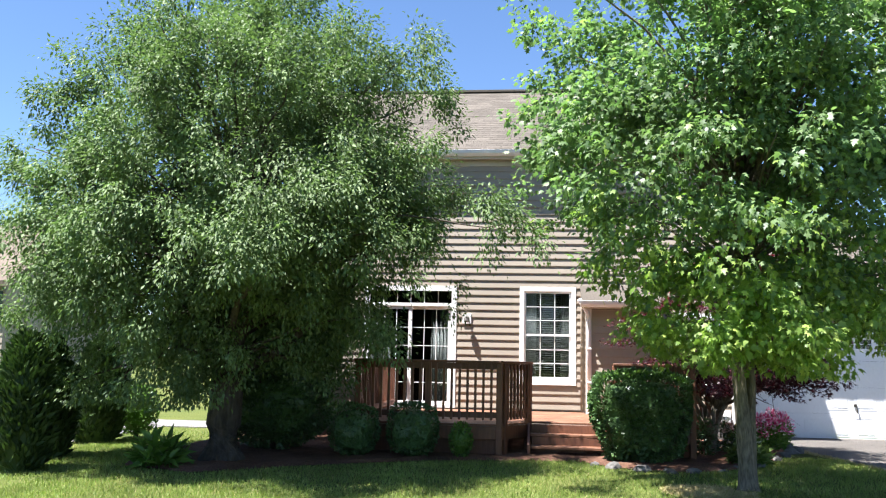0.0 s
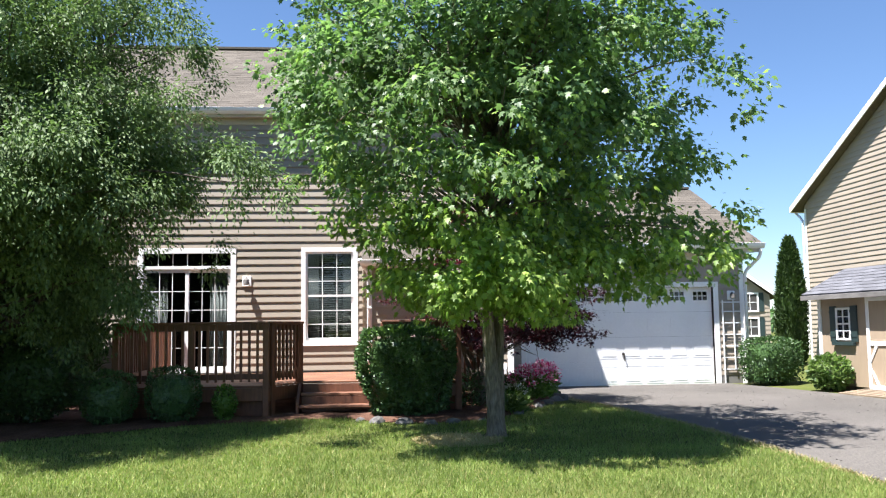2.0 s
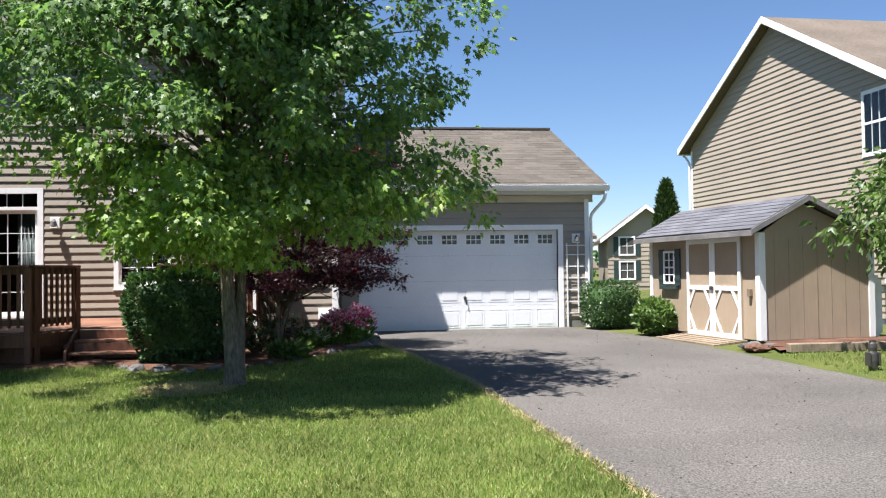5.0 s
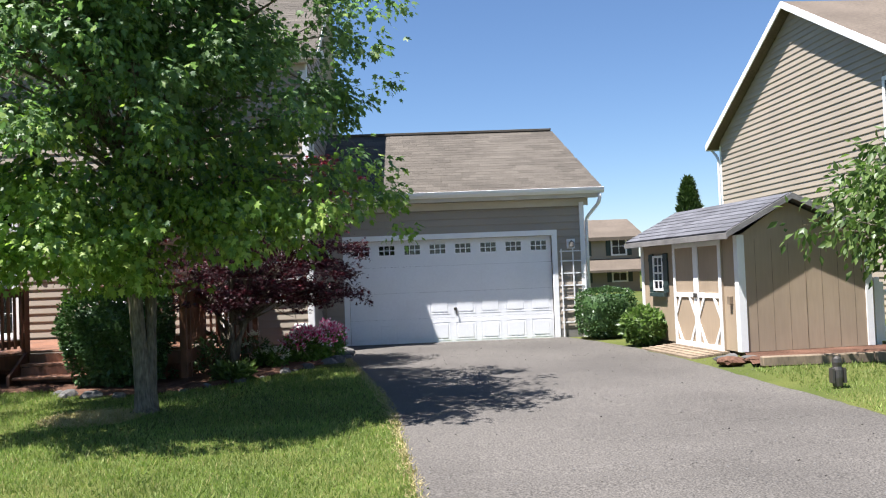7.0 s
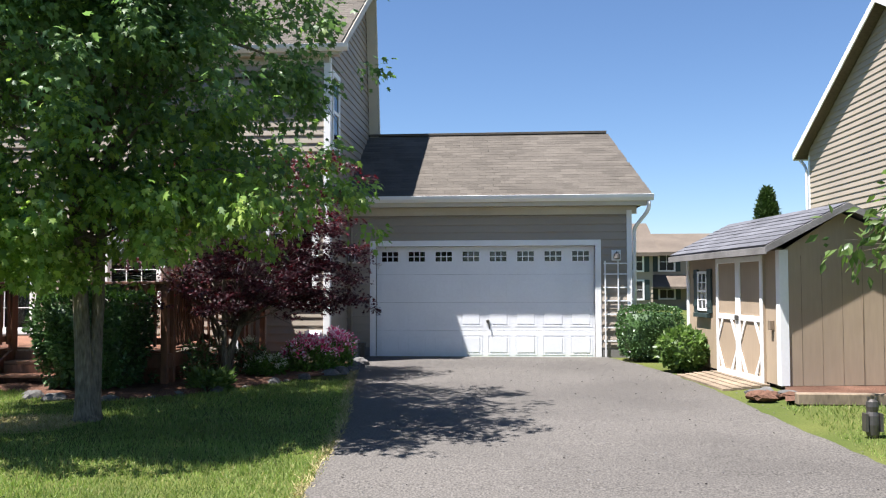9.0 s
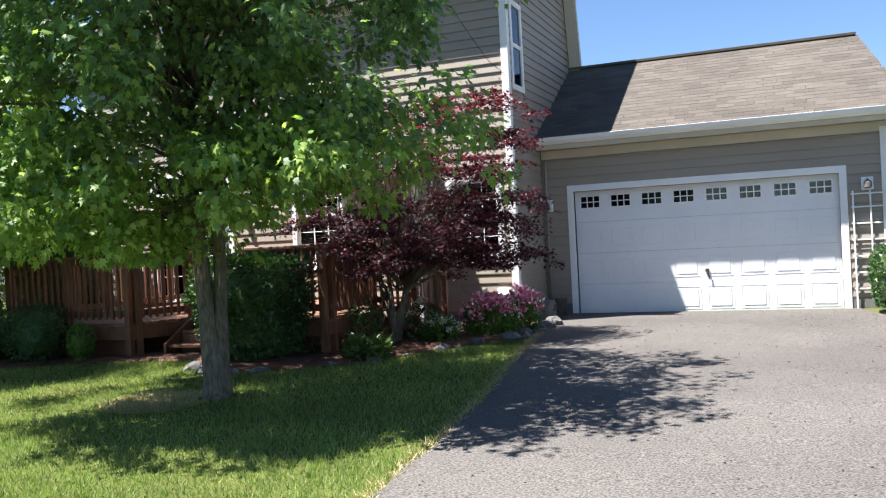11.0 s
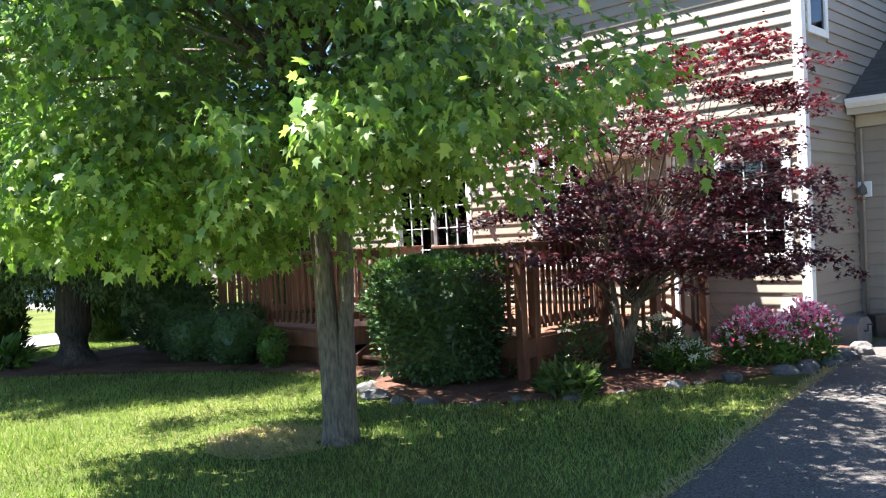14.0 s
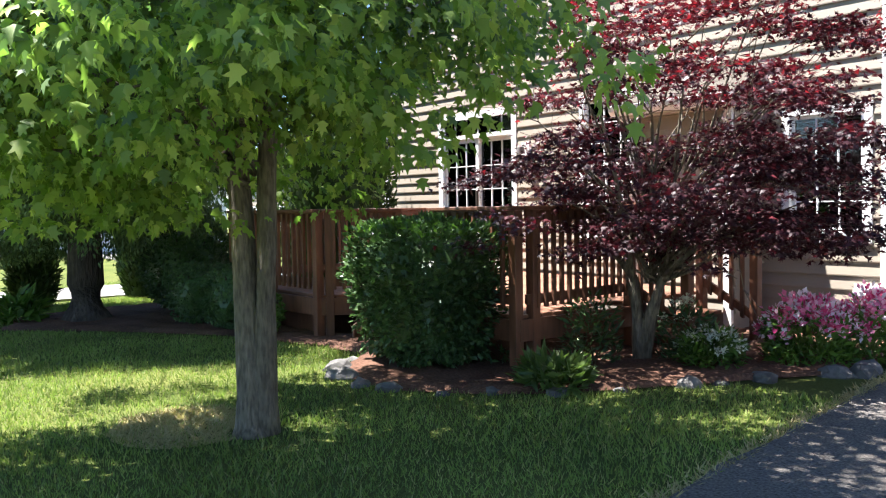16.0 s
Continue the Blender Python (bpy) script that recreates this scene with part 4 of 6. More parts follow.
def slider_door(o, y):
    x0, x1, z0, z1 = o
    t = thing("door_1", ((x0 + x1) / 2, y, z0), "white sliding patio door with gridded glass", "door", kind="structure")
    part("door_frame", frame_box(x0 - 0.02, x1 + 0.02, z0, z1 + 0.02, y - 0.035, y + 0.09, 0.10, wb=0.05), M_WHITE, t)
    a, b, c, d = x0 + 0.08, x1 - 0.08, z0 + 0.05, z1 - 0.08
    head = d - 0.24
    part("transom_bar", box(a, b, y - 0.02, y + 0.07, head - 0.06, head), M_WHITE, t)
    pane(t, a, b, head, d, y + 0.03)
    part("muntin", grille(bmesh.new(), a, b, head, d, y + 0.03, 6, 1, 0.006), M_WHITE, t)
    m = (a + b) / 2
    for p, q, yy in ((a, m + 0.03, y + 0.005), (m - 0.03, b, y + 0.045)):
        s = part("door_panel", frame_box(p, q, c, head - 0.06, yy, yy + 0.035, 0.065), M_WHITE, t)
        part("muntin", grille(bmesh.new(), p + 0.065, q - 0.065, c + 0.065, head - 0.125, yy + 0.016, 3, 5, 0.0065), M_WHITE, s)
        ob = part("pane", box(p + 0.06, q - 0.06, yy + 0.02, yy + 0.024, c + 0.06, head - 0.12), M_GLASS, s)
        ob.visible_shadow = False
    part("door_handle", box(m - 0.015, m + 0.02, y - 0.03, y + 0.005, 1.65, 1.9, bevel=0.006), M_METAL, t)
    room_box("door_room", x0 - 0.4, x1 + 0.4, z0 - 0.03, z1 + 0.15, y + 0.3, y + 2.6, "near-black box behind the patio door, room shade put into its colour")
    curtain(a, a + 0.42, c, head - 0.05, y + 0.2)
    curtain(b - 0.42, b, c, head - 0.05, y + 0.2)


slider_door(SLD, FY)


def side_window():
    x = HX1
    y0, y1, z0, z1 = SWIN
    t = thing("window_3", (x, (y0 + y1) / 2, z0), "white window in the gable wall above the garage", "window", kind="structure")
    bm = bmesh.new()
    box(x + 0.001, x + 0.04, y0, y0 + 0.09, z0, z1, bm), box(x + 0.001, x + 0.04, y1 - 0.09, y1, z0, z1, bm), box(x + 0.001, x + 0.04, y0 + 0.09, y1 - 0.09, z1 - 0.09, z1, bm), box(x + 0.001, x + 0.04, y0 + 0.09, y1 - 0.09, z0, z0 + 0.09, bm), box(x + 0.001, x + 0.035, y0 + 0.09, y1 - 0.09, (z0 + z1) / 2 - 0.03, (z0 + z1) / 2 + 0.03, bm)
    part("window_frame", bm, M_WHITE, t)
    for a, b in ((z0 + 0.09, (z0 + z1) / 2 - 0.03), ((z0 + z1) / 2 + 0.03, z1 - 0.09)):
        # Near-black backing painted as the shade behind the glass.
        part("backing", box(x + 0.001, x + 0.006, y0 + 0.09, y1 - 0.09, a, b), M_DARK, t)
        part("pane", box(x + 0.012, x + 0.016, y0 + 0.09, y1 - 0.09, a, b), M_GLASS, t)


side_window()


def garage_door(o, y):
    x0, x1, z0, z1 = o
    t = thing("garage_door", ((x0 + x1) / 2, y, z0), "white panelled garage door with a row of small windows", "garage door")
    yy = y + 0.09
    h = (z1 - z0) / 4
    w = (x1 - x0) / 8
    for k in range(4):
        a, b = z0 + h * k, z0 + h * (k + 1) - 0.0025
        if k < 3:
            s = part("section", box(x0, x1, yy, yy + 0.04, a, b, bevel=0.003), M_DOOR, t)
            for c in range(8):
                p, q = x0 + w * c + 0.05, x0 + w * (c + 1) - 0.05
                bm = frame_box(p, q, a + 0.075, b - 0.075, yy - 0.004, yy + 0.001, 0.018)
                bm2 = box(p + 0.045, q - 0.045, yy - 0.006, yy + 0.001, a + 0.12, b - 0.12, bm, bevel=0.006)
                part("raised_panel", bm2, M_DOOR, s)
        else:
            bm = bmesh.new()
            xs = [x0]
            for c in range(8):
                xs += [x0 + w * c + 0.095, x0 + w * (c + 1) - 0.095]
            xs.append(x1)
            lo, hi = a + 0.24, b - 0.09
            box(x0, x1, yy, yy + 0.04, a, lo, bm), box(x0, x1, yy, yy + 0.04, hi, b, bm)
            for c in range(0, len(xs), 2):
                box(xs[c], xs[c + 1], yy, yy + 0.04, lo, hi, bm)
            s = part("section", bm, M_DOOR, t)
            for c in range(8):
                p, q = xs[2 * c + 1], xs[2 * c + 2]
                f = part("window_insert", frame_box(p - 0.02, q + 0.02, lo - 0.02, hi + 0.02, yy - 0.012, yy - 0.001, 0.028), M_DOOR, s)
                g = part("muntin", grille(bmesh.new(), p, q, lo, hi, yy + 0.012, 3, 2, 0.008, 0.008), M_DOOR, s)
                part("pane", box(p, q, yy + 0.022, yy + 0.026, lo, hi), M_GLASS, s)
    hd = part("handle", box(6.73, 6.79, yy - 0.03, yy, 0.88, 0.94, bevel=0.008), M_METAL, t, "dark metal handle")
    part("handle_lever", tube([(6.76, yy - 0.03, 0.92), (6.78, yy - 0.04, 0.86), (6.79, yy - 0.035, 0.76)], [0.012, 0.011, 0.01], 8), M_METAL, t)
    part("bottom_seal", box(x0, x1, yy + 0.005, yy + 0.035, z0 - 0.02, z0 - 0.001), M_METAL, t)
    fr = thing("door_2", ((x0 + x1) / 2, y, z0), "white trim round the garage door opening", "door frame", kind="structure")
    part("jamb", box(x0 - 0.11, x0, y - 0.035, y + 0.085, z0 - 0.02, z1, bevel=0.004), M_WHITE, fr)
    part("jamb", box(x1, x1 + 0.11, y - 0.035, y + 0.085, z0 - 0.02, z1, bevel=0.004), M_WHITE, fr)
    part("head", box(x0 - 0.11, x1 + 0.11, y - 0.04, y + 0.085, z1, z1 + 0.11, bevel=0.004), M_WHITE, fr)


garage_door(GDOOR, GY)
# Added near-black sheet: the garage's inner shade painted as colour.
solid("garage_shade_sheet", box(GDOOR[0] - 0.3, GDOOR[1] + 0.3, GY + 0.6, GY + 0.65, 0.2, 2.9), M_DARK, "near-black sheet behind the door windows, standing in for garage shade", "wall")


def wall_lamp(x, y, z, label):
    t = thing("wall_lamp", (x, y, z), label, "lamp", group="lamps on the siding")
    part("back_plate", box(x - 0.085, x + 0.085, y - 0.03, y, z - 0.10, z + 0.10, bevel=0.008), M_WHITE, t)
    part("arm", tube([(x, y - 0.03, z + 0.04), (x, y - 0.09, z + 0.06), (x, y - 0.12, z + 0.02)], [0.014] * 3, 8), M_METAL, t)
    part("shade", tube([(x, y - 0.12, z + 0.05), (x, y - 0.12, z + 0.02), (x, y - 0.12, z - 0.06), (x, y - 0.12, z - 0.075)], [0.02, 0.055, 0.06, 0.03], 12), M_STONE, t, smooth_faces=False)


wall_lamp(-1.03, FY - 0.02, 2.46, "beige wall lamp on the siding beside the patio door")
wall_lamp(4.17, GY - 0.02, 2.12, "small white and grey wall lamp on the garage")
wall_lamp(9.17, GY - 0.02, 2.15, "small white and grey wall lamp on the garage")


def trellis():
    t = thing("trellis", (9.2, GY - 0.05, 0.25), "white garden trellis leaning on the garage wall", "trellis")
    for k, x in enumerate((8.96, 9.2, 9.44)):
        part("stake", box(x - 0.012, x + 0.012, GY - 0.075, GY - 0.055, 0.25 + 0.3 * (k == 1), 2.05), M_WHITE, t)
    for z in (0.55, 0.8, 1.05, 1.3, 1.55, 1.8, 2.0):
        part("rail", box(8.93, 9.47, GY - 0.055, GY - 0.04, z - 0.012, z + 0.012), M_WHITE, t)


trellis()


# ---- shingles ----
def shingles(name, parent, x0, x1, p0, p1, mat, seed, slant=0.0, tab=0.30, course=0.14):
    """Rows of shingle tabs on a slope from p0 (y, z at the eave) to p1; slant: how far the far end draws in towards the ridge."""
    rng = random.Random(seed)
    d = Vector((0, p1[0] - p0[0], p1[1] - p0[1]))
    L = d.length
    d.normalize()
    n = Vector((0, -d.z, d.y))
    verts, faces = [], []
    s, row = 0.0, 0
    while s < L - 0.02:
        end = x1 - slant * s / L
        x = x0 - tab * 0.5 * (row % 2) - rng.random() * 0.08
        while x < end:
            a, b = max(x, x0), min(x + tab - 0.006, end)
            if b - a > 0.03:
                lift = 0.002 + rng.random() * 0.003
                base = Vector((0, p0[0], p0[1]))
                q0, q1 = base + d * (s - 0.008 * rng.random()), base + d * min(s + course + 0.02, L)
                k = len(verts)
                for u, q, h in ((a, q0, 0.0), (b, q0, 0.0), (a, q0, lift + 0.003), (b, q0, lift + 0.003), (a, q1, 0.004), (b, q1, 0.004)):
                    verts.append((Vector((u, 0, 0)) + q + n * h)[:])
                faces += [(k, k + 1, k + 3, k + 2), (k + 2, k + 3, k + 5, k + 4)]
            x += tab
        s += course
        row += 1
    me = bpy.data.meshes.new(name)
    me.from_pydata(verts, [], faces)
    me.materials.append(mat)
    ob = new(name, me)
    ob.parent = parent
    return tagged(ob, kind="stuff")


shingles("shingle_course", house_roof, HX0 - 0.4, 4.28, (EAVE_Y - 0.02, EAVE_Z + 0.002), (RIDGE_Y, RIDGE_Z + 0.002), M_SHINGLE, 1)
shingles("shingle_course", garage_roof, HX1 + 0.01, 9.80, (GE_Y - 0.02, GE_Z + 0.002), (GR_Y, GR_Z + 0.002), M_SHINGLE, 2, 0.52)
trim("ridge_cap", HX0 - 0.4, 4.30, RIDGE_Y - 0.12, RIDGE_Y + 0.05, RIDGE_Z - 0.02, RIDGE_Z + 0.035, M_SHINGLE, "brown ridge cap of the house roof")
trim("ridge_cap_garage", HX1 + 0.01, 9.28, GR_Y - 0.1, GR_Y + 0.1, GR_Z - 0.02, GR_Z + 0.03, M_SHINGLE, "brown ridge cap of the garage roof")


# ---- deck ----
DZ = 0.72
deck = thing("deck", (-0.4, 14.2, 0.3), "red-brown stained wooden deck with railings and steps", "deck")


def deck_span(y):
    x0, x1 = -2.35, -0.2
    if y > 13.35:
        x1 = -0.2 + 0.42 * min(1, (y - 13.35) / 0.8)
    if y > 14.15:
        x1 = 2.45
    spans = [(x0, x1)]
    if 13.6 < y <= 14.15:
        spans.append((1.45, 2.62))
    return spans


y = 13.36
while y < 17.1:
    for a, b in deck_span(y + 0.06):
        part("floor_board", box(a, min(b, B0 - 0.03) if y > BY - 0.2 else b, y, y + 0.134, DZ - 0.03, DZ, bevel=0.004), M_DECKFLOOR, deck)
    y += 0.14
for a, b, c, d in ((-2.35, -0.2, 13.30, 13.34), (0.22, 1.45, 14.12, 14.16), (1.45, 2.66, 13.58, 13.62)):
    part("rim_board", box(a, b, c, d, DZ - 0.22, DZ - 0.032, bevel=0.004), M_DECK, deck)
part("rim_board", box(-2.39, -2.35, 13.34, 17.2, DZ - 0.22, DZ - 0.032, bevel=0.004), M_DECK, deck)
part("rim_board", box(2.63, 2.67, 13.62, 15.2, DZ - 0.22, DZ - 0.032, bevel=0.004), M_DECK, deck)
part("rim_board", box(0, 0.9, -0.02, 0.02, DZ - 0.22, DZ - 0.032, m=Matrix.Translation((-0.2, 13.34, 0)) @ Matrix.Rotation(math.atan2(0.8, 0.42), 4, "Z")), M_DECK, deck)
for a, b, c in ((-2.3, -0.2, 13.45), (1.5, 2.6, 13.75), (0.25, 1.45, 14.3)):
    part("skirt_board", box(a, b, c, c + 0.02, 0.28, DZ - 0.2), M_DECK, deck)


def railing(p0, p1, posts=(0, 1), gap=0.115, slope=0.0, low=0.09, height=0.93, base=DZ):
    """A run of railing with cap, rails, balusters and posts."""
    a, b = Vector((*p0, base)), Vector((*p1, base))
    L = (b - a).length
    m = Matrix.Translation(a) @ Matrix.Rotation(math.atan2(b.y - a.y, b.x - a.x), 4, "Z") @ Matrix.Shear("XY", 4, (0, 0))
    k = Matrix.Identity(4)
    k[2][0] = slope
    m = m @ k
    part("cap_rail", box(-0.03, L + 0.03, -0.07, 0.07, height - 0.035, height, bevel=0.006, m=m), M_DECK, deck)
    part("top_rail", box(0, L, -0.02, 0.02, height - 0.13, height - 0.036, bevel=0.003, m=m), M_DECK, deck)
    part("bottom_rail", box(0, L, -0.02, 0.02, low, low + 0.085, bevel=0.003, m=m), M_DECK, deck)
    n = max(1, int(L / gap))
    for j in range(1, n):
        x = L * j / n
        part("baluster", box(x - 0.018, x + 0.018, -0.056, -0.021, low - 0.03, height - 0.05, bevel=0.003, m=m), M_DECK, deck)
    for s in posts:
        x = L * s
        part("post", box(x - 0.045, x + 0.045, -0.045, 0.045, -0.45, height - 0.036, bevel=0.005, m=m), M_DECK, deck)


railing((-2.35, 13.34), (-0.22, 13.34), (0, 0.5, 1))
railing((-0.18, 13.40), (0.20, 14.12), (0.06, 1), 0.10)
railing((-2.37, 17.15), (-2.37, 13.42), (0.5,))
railing((1.5, 13.62), (2.62, 13.62), (0, 1))
railing((2.64, 13.72), (2.52, 15.2), (0.06, 1), 0.10)
railing((2.52, 15.25), (3.15, 15.25), (1,), 0.11, -0.55)
railing((2.52, 16.35), (3.15, 16.35), (0, 1), 0.11, -0.55)
for k in range(2):
    z = DZ - 0.16 * (k + 1)
    part("step_tread", box(0.24, 1.42, 14.12 - 0.28 * (k + 1), 14.12 - 0.28 * k + 0.02, z - 0.04, z, bevel=0.005), M_DECKFLOOR, deck)
    part("step_riser", box(0.26, 1.40, 14.09 - 0.28 * k, 14.11 - 0.28 * k, z + 0.002 - 0.16, z + 0.115), M_DECK, deck)
    part("step_tread", box(2.5 + 0.28 * k, 2.8 + 0.28 * k, 15.3, 16.3, z - 0.04, z, bevel=0.005), M_DECKFLOOR, deck)
    part("step_riser", box(2.5 + 0.28 * k, 2.52 + 0.28 * k, 15.32, 16.28, z - 0.16, z - 0.045), M_DECK, deck)
part("stringer", prism([(14.12, 0.5), (14.12, 0.74), (13.5, 0.42), (13.5, 0.25), (13.7, 0.25)], "x", 1.425, 1.465), M_DECK, deck)
part("stringer", prism([(14.12, 0.5), (14.12, 0.74), (13.5, 0.42), (13.5, 0.25), (13.7, 0.25)], "x", 0.195, 0.235), M_DECK, deck)


# ---- shed ----
SH = Matrix.Translation((10.55, 13.40, 0)) @ Matrix(((0.9918, -0.128, 0, 0), (0.128, 0.9918, 0, 0), (0, 0, 1, 0), (0, 0, 0, 1)))


def shed():
    """Local axes: x into the depth, y along the door side."""
    t = thing("garden_shed", SH @ Vector((0, 0, 0.3)), "tan wooden garden shed with white-trimmed double doors", "shed")
    L, D, z0, ze, zp, px = 3.5, 2.07, 0.34, 2.02, 2.53, 0.78
    def P(name, bm, mat, parent=None, label="", kind=""):
        bmesh.ops.transform(bm, matrix=SH, verts=bm.verts)
        return part(name, bm, mat, parent or t, label, kind=kind)
    door = (0.46, 2.10, z0 - 0.02, 1.97)
    body = P("wall", box(0, 0.05, 0, L, z0, ze), M_SHED)
    P("wall", prism([(0.05, z0), (D, z0), (D, 1.93), (px, zp - 0.05), (0.05, ze)], "y", 0, 0.05), M_SHED)
    P("wall", prism([(0.05, z0), (D, z0), (D, 1.93), (px, zp - 0.05), (0.05, ze)], "y", L - 0.05, L), M_SHED)
    P("wall", box(D - 0.05, D, 0.05, L - 0.05, z0, 1.93), M_SHED)
    for k in range(1, 8):
        x = D * k / 8
        if k == 4:
            P("batten_joint", box(x - 0.006, x + 0.006, -0.004, -0.0005, z0, 2.2), M_OLDWOOD)
        else:
            P("groove", box(x - 0.003, x + 0.003, -0.002, -0.0005, z0, 1.95), M_OLDWOOD)
    P("floor_skid", box(0.08, D, 0.04, L - 0.04, 0.2, z0), M_OLDWOOD)
    for x0, x1, y0, y1 in ((-0.025, 0.0, 0.0, 0.09), (-0.025, 0.0, L - 0.09, L), (-0.025, 0.09, -0.02, 0.0)):
        P("corner_board", box(x0, x1, y0, y1, z0, ze, bevel=0.003), M_WHITE)
    P("corner_board", box(D - 0.09, D + 0.02, -0.02, 0.0, z0, 1.93, bevel=0.003), M_WHITE)
    th = 0.07
    P("roof", prism([(-0.24, ze - 0.02), (px, zp), (D + 0.22, 1.86), (D + 0.22, 1.86 + th), (px, zp + th), (-0.24, ze - 0.02 + th)], "y", -0.16, L + 0.16), M_SHEDROOF)
    P("rake_board", prism([(-0.25, ze - 0.04), (px, zp - 0.02), (D + 0.23, 1.84), (D + 0.23, 1.84 + 0.085), (px, zp + 0.065), (-0.25, ze + 0.045)], "y", -0.185, -0.16), M_CONCRETE, label="grey-blue rake board")
    P("eave_board", box(-0.265, -0.24, -0.18, L + 0.18, ze - 0.06, ze + 0.03, bevel=0.004), M_CONCRETE, label="grey-blue eave board")
    d = Vector((px + 0.24, 0, zp - ze + 0.02))
    LL = d.length
    d.normalize()
    n = Vector((-d.z, 0, d.x))
    bm = bmesh.new()
    rng = random.Random(4)
    s, row = 0.0, 0
    while s < LL - 0.03:
        y = -0.16 - 0.15 * (row % 2)
        while y < L + 0.16:
            a, b = max(y, -0.16), min(y + 0.294, L + 0.16)
            if b - a > 0.03:
                h = 0.006 + rng.random() * 0.005
                q0, q1 = Vector((-0.245, 0, ze - 0.02 + th)) + d * s, Vector((-0.245, 0, ze - 0.02 + th)) + d * min(s + 0.16, LL)
                vs = [bm.verts.new(Vector((0, u, 0)) + q + n * k) for u, q, k in ((a, q0, 0), (b, q0, 0), (b, q0, h + 0.004), (a, q0, h + 0.004), (b, q1, 0.004), (a, q1, 0.004))]
                bm.faces.new(vs[:4]), bm.faces.new((vs[3], vs[2], vs[4], vs[5]))
            y += 0.3
        s += 0.14
        row += 1
    P("shingle_course", bm, M_SHEDROOF, kind="stuff")
    # doors
    m = (door[0] + door[1]) / 2
    for a, b in ((door[0], m - 0.004), (m + 0.004, door[1])):
        leaf = P("door", box(-0.03, -0.001, a, b, door[2], door[3]), M_SHED)
        w = 0.075
        def B(y0, y1, z0_, z1_):
            P("door_trim", box(-0.05, -0.031, y0, y1, z0_, z1_, bevel=0.003), M_WHITE, leaf)
        B(a, a + w, door[2], door[3]), B(b - w, b, door[2], door[3])
        B(a + w, b - w, door[2], door[2] + w), B(a + w, b - w, door[3] - w, door[3]), B(a + w, b - w, 1.10, 1.10 + w)
        for cy, cz, sy, sz in ((a + w, 1.10, 1, -1), (b - w, 1.10, -1, -1), (a + w, door[2] + w, 1, 1), (b - w, door[2] + w, -1, 1)):
            P("corner_brace", prism([(cy, cz), (cy + sy * 0.20, cz), (cy + sy * 0.13, cz), (cy, cz + sz * 0.24), (cy, cz + sz * 0.30)][1:] , "x", -0.048, -0.032), M_WHITE, leaf)
    P("latch", box(-0.075, -0.05, m - 0.05, m + 0.06, 1.10, 1.17, bevel=0.008), M_METAL, label="dark door latch")
    P("hook_block", box(-0.06, -0.0, 0.2, 0.27, 1.02, 1.14, bevel=0.006), M_OLDWOOD, label="small wooden block")
    # window
    w0, w1, q0, q1 = 2.55, 2.96, 1.19, 1.80
    # Near-black board behind the pane, painted as the shed's inner shade.
    wn_ = P("window", box(-0.012, -0.001, w0, w1, q0, q1), M_DARK)
    bm = bmesh.new()
    for a, b, c, e in ((w0, w0 + 0.04, q0, q1), (w1 - 0.04, w1, q0, q1), (w0 + 0.04, w1 - 0.04, q0, q0 + 0.04), (w0 + 0.04, w1 - 0.04, q1 - 0.04, q1), (w0 + 0.04, w1 - 0.04, (q0 + q1) / 2 - 0.015, (q0 + q1) / 2 + 0.015), ((w0 + w1) / 2 - 0.008, (w0 + w1) / 2 + 0.008, q0 + 0.04, q1 - 0.04), (w0 + 0.04, w1 - 0.04, q0 + 0.165, q0 + 0.18), (w0 + 0.04, w1 - 0.04, q1 - 0.18, q1 - 0.165)):
        box(-0.035, -0.013, a, b, c, e, bm)
    P("frame", bm, M_WHITE, wn_)
    P("pane", box(-0.02, -0.016, w0 + 0.04, w1 - 0.04, q0 + 0.04, q1 - 0.04), M_GLASS, wn_)
    for a, b in ((w0 - 0.18, w0 - 0.005), (w1 + 0.005, w1 + 0.18)):
        s_ = P("shutter", box(-0.03, -0.001, a, b, q0 - 0.03, q1 + 0.03, bevel=0.004), M_SHUTTER)
        for z in (q0 + 0.06, q1 - 0.1):
            P("shutter_batten", box(-0.04, -0.031, a, b, z, z + 0.05), M_SHUTTER, s_)
    P("flower_box", box(-0.07, -0.001, w0 - 0.10, w1 + 0.10, q0 - 0.1, q0 - 0.032, bevel=0.004), M_SHUTTER)
    return t


shed()


# ---- neighbouring house ----
NB = Matrix.Translation((15.68, 27.80, 0)) @ Matrix(((0.9994, 0.036, 0, 0), (0.036, -0.9994, 0, 0), (0, 0, 1, 0), (0, 0, 0, 1)))


